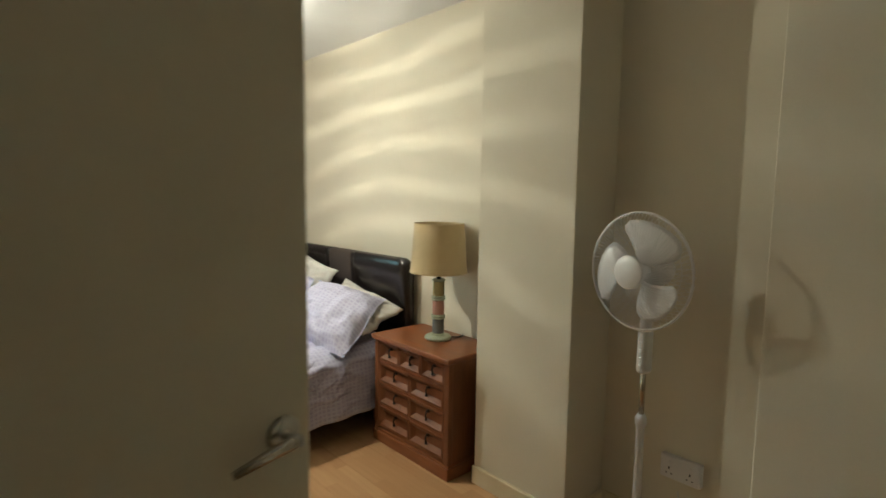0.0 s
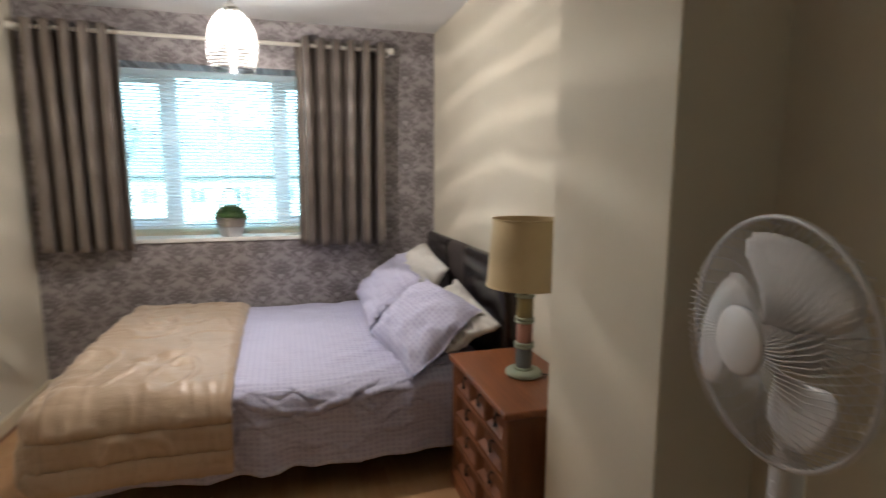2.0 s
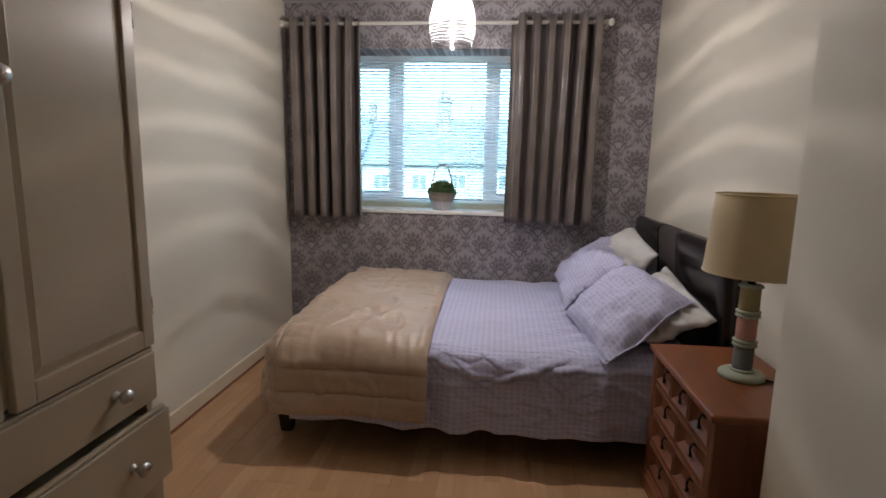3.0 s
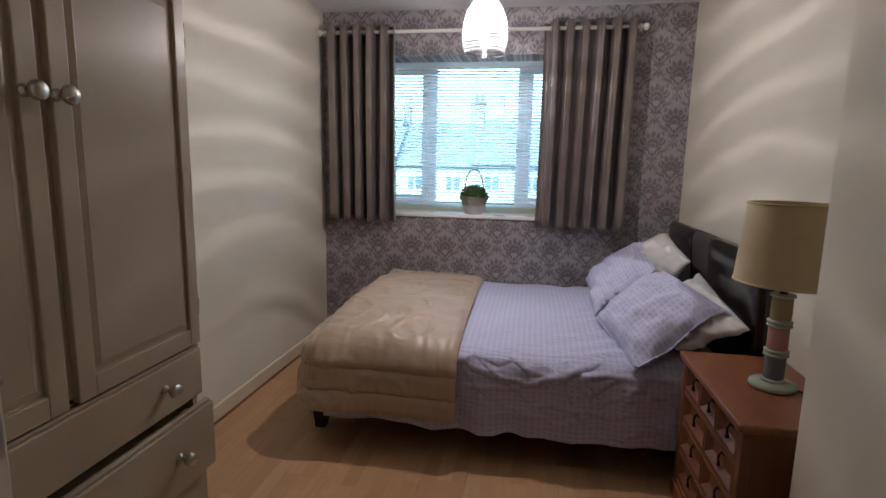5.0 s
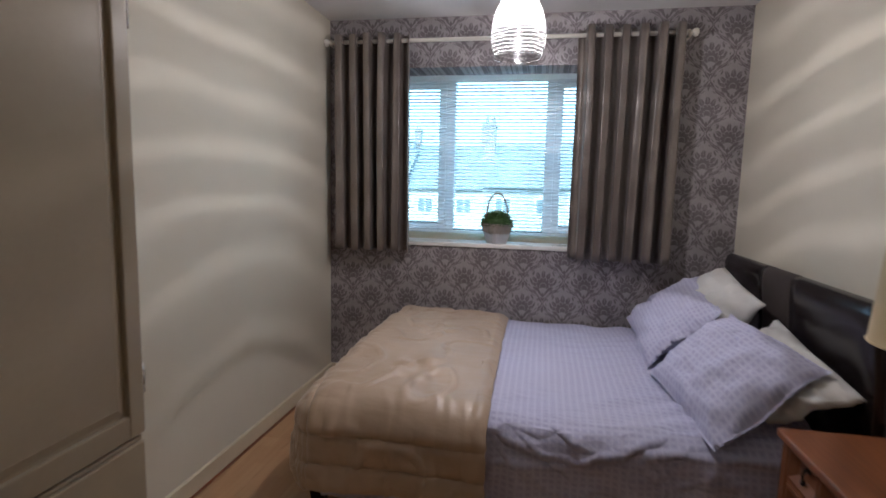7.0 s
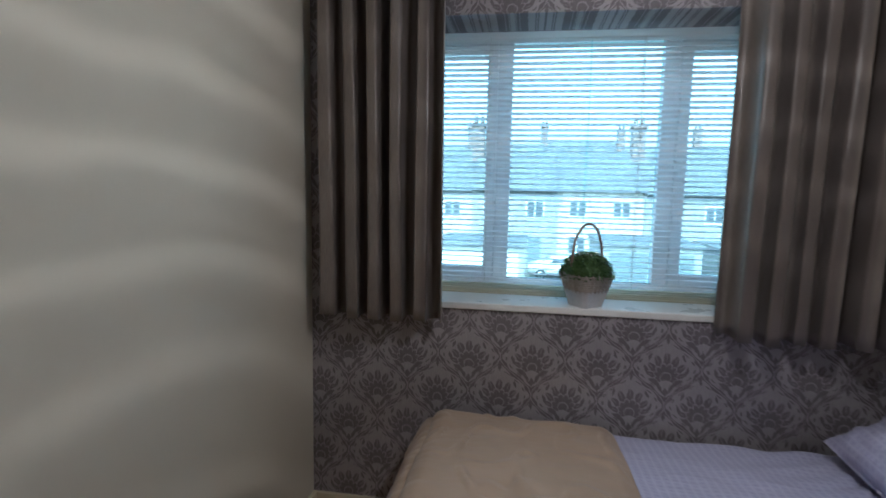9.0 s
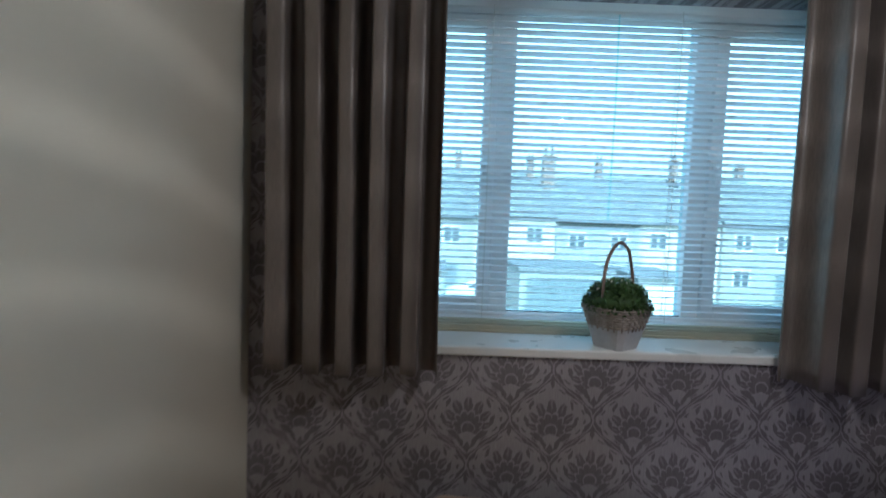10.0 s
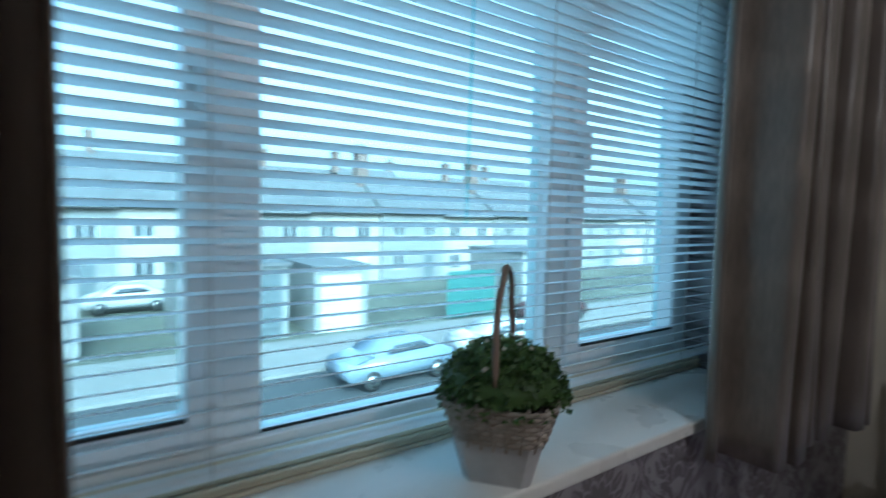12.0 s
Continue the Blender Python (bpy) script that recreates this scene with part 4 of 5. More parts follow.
# ---- pedestal fan ----
def fan():
    f = thing("pedestal_fan", pose(2.305, 0.885, 0, 0, 0, 180 + FAN_TURN), "white plastic pedestal fan at rest in the alcove", "fan")
    # local +x is the way the fan blows
    hz, R = 1.108, 0.203
    base = []
    for q in (45, 135):
        base.append(moved(box(-0.2, 0.2, -0.02, 0.02, 0.0, 0.02, 0.006), pose(0, 0, 0, 0, 0, q)))
    part("foot", merge(base), M_FAN, f, "white cross foot")
    part("lower_pole", lathe([(0.03, 0.02), (0.022, 0.05), (0.0145, 0.06), (0.0145, 0.54), (0.02, 0.545), (0.02, 0.57), (0.013, 0.585)], 20), M_FAN, f, "white pole with collar")
    part("upper_pole", lathe([(0.0095, 0.585), (0.0095, 0.76)], 16), M_CHROME, f, "chrome inner tube")
    part("control_box", merge([box(-0.028, 0.026, -0.021, 0.021, 0.735, 0.90, 0.017, 5), box(-0.02, 0.02, -0.018, 0.018, 0.885, 0.97, 0.014, 4)]), M_FAN, f, "white control box")
    for k in range(4):
        part("speed_button", box(0.024, 0.0275, -0.006, 0.006, 0.755 + k * 0.028, 0.771 + k * 0.028, 0.002), M_BLADE, f)
    head = part("motor", moved(lathe([(0.03, -0.09), (0.05, -0.08), (0.06, -0.05), (0.06, 0.0), (0.05, 0.02), (0.012, 0.03), (0.012, 0.05)], 24), pose(0, 0, hz) @ pose(0, 0, 0, 0, 90, 0)), M_FAN, f)
    xs = 0.055
    ring = lambda r, x, th, n=64: tube([(x, r * math.cos(2 * math.pi * k / n), hz + r * math.sin(2 * math.pi * k / n)) for k in range(n)], th, 6, True)
    gr = part("guard", ring(R, xs, 0.005), M_FAN, head, "white guard rim")
    front, back = [], []
    n = 84
    for k in range(n):
        an = 2 * math.pi * k / n
        ca, sa = math.cos(an), math.sin(an)
        pts = [(xs + dx, r * math.cos(an + 2.6 * (r - 0.048)), hz + r * math.sin(an + 2.6 * (r - 0.048))) for r, dx in ((0.052, 0.055), (0.09, 0.054), (0.14, 0.047), (0.18, 0.032), (R, 0.0))]
        front.append(tube(pts, 0.0009, 4))
        if k % 2 == 0:
            pts = [(xs + dx, r * ca, hz + r * sa) for r, dx in ((0.055, -0.05), (0.15, -0.05), (0.19, -0.035), (R, 0.0))]
            back.append(tube(pts, 0.0009, 4))
    back.append(ring(0.13, xs - 0.05, 0.0014))
    tagged(part("front_grille", merge(front), M_FAN, head, "fine white wire grille"), kind="stuff")
    tagged(part("back_grille", merge(back), M_FAN, head, "fine white wire grille"), kind="stuff")
    part("badge_cap", moved(lathe([(0.058, 0.0), (0.058, 0.006), (0.053, 0.010), (0.002, 0.012)], 32), pose(xs + 0.05, 0, hz) @ pose(0, 0, 0, 0, 90, 0)), M_FAN, gr, "round white centre cap")
    part("hub", moved(lathe([(0.034, -0.02), (0.034, 0.015), (0.02, 0.028), (0.002, 0.03)], 28), pose(xs, 0, hz) @ pose(0, 0, 0, 0, 90, 0)), M_BLADE, head)
    for k in range(3):
        bm = bmesh.new()
        a0 = 2 * math.pi * k / 3 + radians(FAN_SPIN)
        nu, nv = 10, 8
        g = []
        for i in range(nu + 1):
            r = 0.03 + (0.178 - 0.03) * i / nu
            span = (0.45 + 0.75 * math.sin(math.pi * min(1, (i + 1.5) / (nu + 1.5)) * 0.62)) * (1 if i < nu - 1 else 0.93 - 0.18 * (i - nu + 1))
            row = []
            for j in range(nv + 1):
                s = (j / nv - 0.5)
                an = a0 + s * span * 1.25 + 0.3 * (i / nu)
                row.append(bm.verts.new((xs + s * 0.045 + 0.006 * math.cos(math.pi * s), r * math.cos(an), hz + r * math.sin(an))))
            g.append(row)
        for i in range(nu):
            for j in range(nv):
                bm.faces.new((g[i][j], g[i + 1][j], g[i + 1][j + 1], g[i][j + 1]))
        bm.normal_update()
        bmesh.ops.solidify(bm, geom=bm.faces[:], thickness=0.002)
        part("blade", done(bm, True), M_BLADE, head, "broad pale fan blade")
    part("flex", tube([(-0.03, 0, 0.03), (-0.10, 0.02, 0.006), (-0.14, 0.10, 0.005), (-0.19, 0.06, 0.10), (-0.205, 0.03, 0.24)], 0.003, 6), M_FAN, f, "white flex")
    return f


fan()

sock = thing("wall_socket", pose(ALC_X, 0.825, 0.315), "white double wall socket with a raised surround", "socket")
part("back_box", box(-0.028, 0, -0.078, 0.078, -0.045, 0.045, 0.004), M_FAN, sock)
part("plate", box(-0.034, -0.028, -0.074, 0.074, -0.043, 0.043, 0.004), M_FAN, sock)
for y in (-0.04, 0.04):
    part("switch", box(-0.039, -0.034, y - 0.006, y + 0.006, 0.012, 0.03, 0.002), M_FAN, sock)
    part("pin_holes", merge([box(-0.0345, -0.0335, y - 0.003, y + 0.003, -0.006, 0.004), box(-0.0345, -0.0335, y - 0.014, y - 0.007, -0.024, -0.02), box(-0.0345, -0.0335, y + 0.007, y + 0.014, -0.024, -0.02)]), M_RUBBER, sock)


# ---- bed ----
BX0, BX1, BY0, BY1, BTOP = 0.60, 2.40, 2.50, 3.93, 0.448


def drape(px, py, edge_x, edge_y, top, r, H, far=None, flare=0.0, hem=None):
    """Lays a flat point over the bed's rounded edge: beyond the foot (edge_x) or the near side (edge_y) it turns down."""
    du, dv = max(0.0, edge_x - px), max(0.0, edge_y - py)
    x, y = max(px, edge_x), max(py, edge_y)
    d = max(du, dv)
    z = top
    if d > 0:
        h = math.hypot(du, dv)
        ux, uy = -du / h, -dv / h
        if d < r * math.pi / 2:
            out, drop = r * math.sin(d / r), r * (1 - math.cos(d / r))
        else:
            out, drop = r, r + d - r * math.pi / 2
        out += flare * (drop / H) ** 1.2
        x, y, z = x + ux * out, y + uy * out, z - drop
    return Vector((x, y, z)), d


def dome(x, y):
    """The mattress's soft crown, a little lower along the near side."""
    v = min(1, max(0, (y - BY0) / (BY1 - BY0)))
    return 0.075 * math.sin(math.pi * min(1, 0.12 + 0.75 * v)) ** 0.8 + 0.01 * math.sin(3.1 * x)


def bed():
    b = thing("bed", pose(0, 0, 0), "double bed with a dark brown leather headboard and dark wooden frame", "bed")
    part("frame", merge([box(0.55, 2.40, BY0 + 0.02, BY0 + 0.05, 0.10, 0.27, 0.006), box(0.55, 2.40, BY1 - 0.02, BY1 + 0.01, 0.10, 0.27, 0.006),
                         box(0.53, 0.57, BY0 + 0.02, BY1 + 0.01, 0.10, 0.30, 0.006)]), M_BEDWOOD, b)
    part("slat_base", box(0.57, 2.40, BY0 + 0.05, BY1 - 0.02, 0.21, 0.25), M_BEDWOOD, b)
    part("mattress", box(0.575, 2.395, BY0 + 0.03, BY1, 0.25, 0.445, 0.05, 4), M_PILLOW, b, "white mattress")
    for x, y in ((0.545, BY0 + 0.075), (0.545, BY1 - 0.03), (2.33, BY0 + 0.06), (2.33, BY1 - 0.03)):
        bm = box(-0.035, 0.035, -0.035, 0.035, 0, 0.10, 0.004)
        for v in bm.verts:
            k = 0.72 + 0.28 * v.co.z / 0.1
            v.co.x *= k
            v.co.y *= k
        part("leg", moved(bm, pose(x, y, 0)), M_BEDWOOD, b, "dark tapered block foot")
    # headboard: a padded board that leans back at its top, in three bands
    y0, y1 = 2.43, 3.86
    for a, c, mt, lab in ((y0, 3.02, M_LEATHER, "glossy dark leather pad"), (3.021, 3.30, M_SUEDE, "matt brown centre strip"), (3.301, y1, M_LEATHER, "glossy dark leather pad")):
        bm = bmesh.new()
        prof = [(2.455, 0.12), (2.452, 0.5), (2.44, 0.75), (2.428, 0.88), (2.426, 0.94), (2.434, 0.972), (2.455, 0.985), (2.485, 0.98), (2.505, 0.955), (2.51, 0.9), (2.512, 0.5), (2.512, 0.12)]
        n = 12
        g = []
        for i in range(n + 1):
            y = a + (c - a) * i / n
            e = 1.0
            row = []
            for x, z in prof:
                px = x
                if y - y0 < 0.03 or y1 - y < 0.03:
                    e = 1 - 0.35 * (1 - min(y - y0, y1 - y) / 0.03)
                    px = 2.475 + (x - 2.475) * e
                    z = z - (0.02 * (1 - min(y - y0, y1 - y) / 0.03) if z > 0.9 else 0)
                row.append(bm.verts.new((px, y, z)))
            g.append(row)
        for i in range(n):
            for j in range(len(prof) - 1):
                bm.faces.new((g[i][j], g[i + 1][j], g[i + 1][j + 1], g[i][j + 1]))
        bm.faces.new(g[0])
        bm.faces.new(g[-1][::-1])
        part("headboard_panel", done(bm, True), mt, b, lab)
    return b


bed()


# folds of the duvet's near side: from (x, drop) to (x, drop), sag, height
FOLDS = ((1.20, 0.02, 1.82, 0.03, 0.10, 0.020), (1.33, 0.05, 1.57, 0.20, 0.0, 0.015), (1.46, 0.02, 1.64, 0.10, 0.01, 0.014), (1.58, 0.115, 1.88, 0.01, 0.02, 0.018),
         (1.75, 0.18, 1.97, 0.06, 0.0, 0.014), (1.22, 0.04, 1.40, 0.21, 0.0, 0.013), (1.68, 0.06, 2.0, 0.03, 0.03, 0.012), (1.84, 0.21, 2.08, 0.07, 0.0, 0.013),
         (1.30, 0.02, 1.52, 0.015, 0.04, 0.010), (1.95, 0.12, 2.15, 0.03, 0.0, 0.010), (1.44, 0.24, 1.80, 0.22, 0.03, 0.009))


def duvet():
    xa, xb, ya, yb = 0.62, 2.36, BY0 - 0.338, BY1
    ex = 0.3

    def at(u, v):
        px, py = xa + (xb - xa) * u, yb + (ya - yb) * v
        p, d = drape(px, py, ex, BY0 + 0.02, BTOP, 0.07, 0.4, flare=0.03)
        near = max(0.0, BY0 + 0.02 - py)
        p.z += dome(px, p.y) * (1 - min(1, near / 0.12) * 0.6) + wob((px, py, 0), 9.0, 0.006) + wob((px, py, 3), 3.0, 0.012)
        if near > 0.06:
            f = min(1, (near - 0.06) / 0.3)
            p.y += -0.016 * f * math.sin(px * 14 + 2.0 * math.sin(px * 5)) + 0.01 * f * math.sin(px * 31)
        # tension folds where the cover is pulled over the side
        for ax_, an, bx_, bn, sag, am in FOLDS:
            t = (px - ax_) / (bx_ - ax_)
            if 0 < t < 1:
                gap_ = near - (an + (bn - an) * t + sag * 4 * t * (1 - t)) + 0.004 * math.sin(px * 47)
                h_ = 0.6 * am * math.sin(math.pi * t) ** 0.6 * (math.exp(-abs(gap_) / (0.006 if gap_ > 0 else 0.014)) - 0.35 * math.exp(-((gap_ - 0.014) / 0.009) ** 2))
                p.y -= h_
                p.z += 0.45 * h_
        if near > 0.02:
            rid = 1 - abs(noise.noise(Vector((px * 4.2 + 3 * near, near * 9.0 - 2 * px, 1.7))))
            rid2 = 1 - abs(noise.noise(Vector((px * 7.5 - 4 * near, near * 6.0 + 2 * px, 5.2))))
            p.y -= min(1, near / 0.06) * max(0.0, 1 - near / 0.5) * (0.020 * max(0, rid) ** 14 + 0.012 * max(0, rid2) ** 12)
        # drawn creases near the pillows
        k = max(0.0, min(1.0, (px - 1.5) / 0.5))
        p.z += 0.006 * k * math.sin((py - 0.4 * px) * 60) * (1 if near == 0 else 0)
        return p

    d = thing("duvet", pose(0, 0, 0), "rumpled lilac checked duvet cover hanging over the bed side", "duvet")
    part("cover", sheet(240, 300, at, 0.012, lambda u, v: (u * (xb - xa), v * (yb - ya))), M_COTTON, d)
    part("hem", tube([at(k / 90, 0.994) + Vector((0, -0.002, 0)) for k in range(91)], 0.003, 6), M_COTTON, d, "turned lilac hem")
    part("side_seam", tube([at(0.003, k / 60) for k in range(61)], 0.003, 6), M_COTTON, d, "turned lilac edge")
    return d


duvet()


def quilt():
    xa, xb, ya, yb = 0.62 - 0.335, 1.19, BY0 - 0.318, BY1 - 0.03
    L, Wd = xb - xa, yb - ya
    lines_x = (0.165, 0.275)
    lines_y = (0.085, 0.19)

    def at(u, v):
        px, py = xa + L * u + 0.03 * v * (u > 0.8), ya + Wd * v
        skew = 0.05 * (1 - v) * u
        p, d = drape(px + skew, py, 0.60, BY0 + 0.015, BTOP + 0.018, 0.085, 0.4, flare=0.05)
        near, foot = max(0.0, BY0 + 0.015 - py), max(0.0, 0.60 - px)
        p.z += dome(px, p.y) * (1 - min(1, near / 0.12) * 0.6) * (1 - min(1, foot / 0.15) * 0.75)
        puff = 1.0
        for q, ls in ((px - xa, lines_x), (py - ya, lines_y)):
            for l in ls:
                puff *= 1 - 0.95 * math.exp(-((q - l) / 0.009) ** 2)
        e = min(px - xa, xb - px, py - ya, yb - py)
        puff *= min(1, 0.35 + e / 0.03)
        swell = 0.015 * puff + wob((px, py, 1), 11.0, 0.006) * puff + wob((px, py, 7), 4.0, 0.014)
        # puckers that run out from the seams
        for q, along, ls in ((px - xa, py, lines_x), (py - ya, px, lines_y)):
            for l in ls:
                g_ = math.exp(-(abs(q - l) / 0.045))
                swell -= 0.007 * math.exp(-((q - l) / 0.011) ** 2)
                swell += 0.011 * g_ * puff * noise.noise(Vector((along * 34.0, (q - l) * 9.0, l * 50)))
        pinch = abs(math.sin(px * 38 + 3 * math.sin(py * 7) + 4 * noise.noise(Vector((px * 9, py * 5, 2.0))))) * 0.005 * math.exp(-((py - ya - 0.3) / 0.09) ** 2)
        swell -= pinch
        rid = 1 - abs(noise.noise(Vector((px * 6.0 + py, py * 5.0 - 2 * px, 8.3))))
        swell += 0.011 * max(0, rid) ** 14 * puff
        for cx, cy, sz in ((0.86, 3.28, 0.07), (0.9, 2.72, 0.05)):
            rr = math.hypot(px - cx, py - cy)
            swell -= 0.012 * math.exp(-(rr / sz) ** 2) - 0.008 * math.exp(-((rr - 0.09) / 0.03) ** 2) * math.cos(5 * math.atan2(py - cy, px - cx))
        down = min(1.0, d / 0.12)
        if near >= foot:
            p += Vector((0, -swell * down, swell * (1 - down)))
        else:
            p += Vector((-swell * down, 0, swell * (1 - down)))
        if near > 0.05:
            p.y -= 0.014 * math.sin(px * 11 + 1.0) * min(1, near / 0.3)
        return p

    q = thing("quilt", pose(0, 0, 0), "champagne satin quilt with stitched borders over the bed foot", "quilt")
    part("cover", sheet(190, 230, at, -0.02, lambda u, v: (u * L, v * Wd)), M_QUILT, q)

    def run(pts):
        return tube([at((x - xa) / L, (y - ya) / Wd) + Vector((0, 0, 0.001)) for x, y in pts], 0.0016, 5)

    n = 60
    for lx, ly in zip(lines_x, lines_y):
        part("stitching", run([(xa + lx, yb - (yb - ya - ly) * k / n) for k in range(n + 1)]), M_QUILT, q, "stitched seam")
        part("stitching", run([(xa + lx + (xb - xa - lx) * k / n * 0.995, ya + ly) for k in range(n + 1)]), M_QUILT, q, "stitched seam")
    return q


quilt()


def pillow(name, bl, br, tr, tl, puff, mt, label, seed, flange=0.0):
    """A soft pillow through its four corners (bottom left, bottom right, top right, top left)."""
    c = [Vector(v) for v in (bl, br, tr, tl)]
    mid = sum(c, Vector()) / 4
    nrm = (c[1] - c[0]).cross(c[3] - c[0]).normalized()
    n = 48
    bm = bmesh.new()
    lay = bm.loops.layers.uv.new("UVMap")
    wu, wv = (c[1] - c[0]).length, (c[3] - c[0]).length

    def pt(u, v, s):
        p = (1 - u) * (1 - v) * c[0] + u * (1 - v) * c[1] + u * v * c[2] + (1 - u) * v * c[3]
        a, b = 2 * u - 1, 2 * v - 1
        ff = flange
        ea, eb = max(0.0, 1 - (abs(a) / (1 - ff)) ** 2.6), max(0.0, 1 - (abs(b) / (1 - ff)) ** 2.6)
        t = puff * (ea ** 0.55) * (eb ** 0.55)
        pull = 0.05 * (1 - abs(a)) * b * abs(b) + 0.0
        p += (c[0] - c[3]) * pull * 0.35 + (c[0] - c[1]) * 0.05 * (1 - abs(b)) * a * abs(a) * 0.35
        cr = wob((u * 3 + seed, v * 3, seed), 2.2, 0.02) + wob((u * 3, v * 3 + seed, seed), 6.0, 0.008)
        cr -= 0.014 * math.exp(-((a * 0.8 + b - 0.9 * math.sin(seed)) / 0.12) ** 2) * (1 - abs(a))
        rim = 0.012 * math.sin(9 * (u - v) + seed) * (max(abs(a), abs(b)) ** 8)
        return p + nrm * (s * t * (1 if s > 0 else 0.75) + cr * min(1, 4 * t / puff if puff else 0) + rim + s * 0.0015)

    for s in (1, -1):
        g = [[bm.verts.new(pt(i / n, j / n, s)) for j in range(n + 1)] for i in range(n + 1)]
        for i in range(n):
            for j in range(n):
                q = (g[i][j], g[i + 1][j], g[i + 1][j + 1], g[i][j + 1])
                f = bm.faces.new(q if s > 0 else q[::-1])
                f.smooth = True
                idx = ((i, j), (i + 1, j), (i + 1, j + 1), (i, j + 1))
                for l, (p, r) in zip(f.loops, idx if s > 0 else idx[::-1]):
                    l[lay].uv = (p / n * wu, r / n * wv)
    bmesh.ops.remove_doubles(bm, verts=bm.verts[:], dist=0.0035)
    base = min((v.co.z for v in bm.verts))
    o = thing(name, pose(mid.x, mid.y, base), label, "pillow", "pillows on the bed")
    moved(bm, pose(-mid.x, -mid.y, -base))
    part("case", bm, mt, o)
    return o


pillow("pillow", (2.02, 3.80, 0.56), (2.02, 3.12, 0.56), (2.37, 3.06, 0.84), (2.37, 3.66, 0.93), 0.075, M_PILLOW, "plump white pillow against the headboard", 1.3)
pillow("pillow", (2.16, 3.06, 0.56), (2.18, 2.50, 0.55), (2.42, 2.44, 0.69), (2.40, 3.02, 0.79), 0.07, M_PILLOW, "white pillow tucked behind a lilac one", 4.1)
pillow("pillow", (1.93, 3.86, 0.56), (1.885, 3.05, 0.545), (2.21, 3.10, 0.79), (2.27, 3.74, 0.865), 0.09, M_COTTON, "lilac checked pillow leaning on a white one", 2.2, 0.05)
pillow("pillow", (1.885, 2.97, 0.55), (1.99, 2.40, 0.475), (2.365, 2.53, 0.745), (2.24, 3.10, 0.79), 0.10, M_COTTON, "lilac checked pillow slumped over the bed edge", 5.6, 0.05)


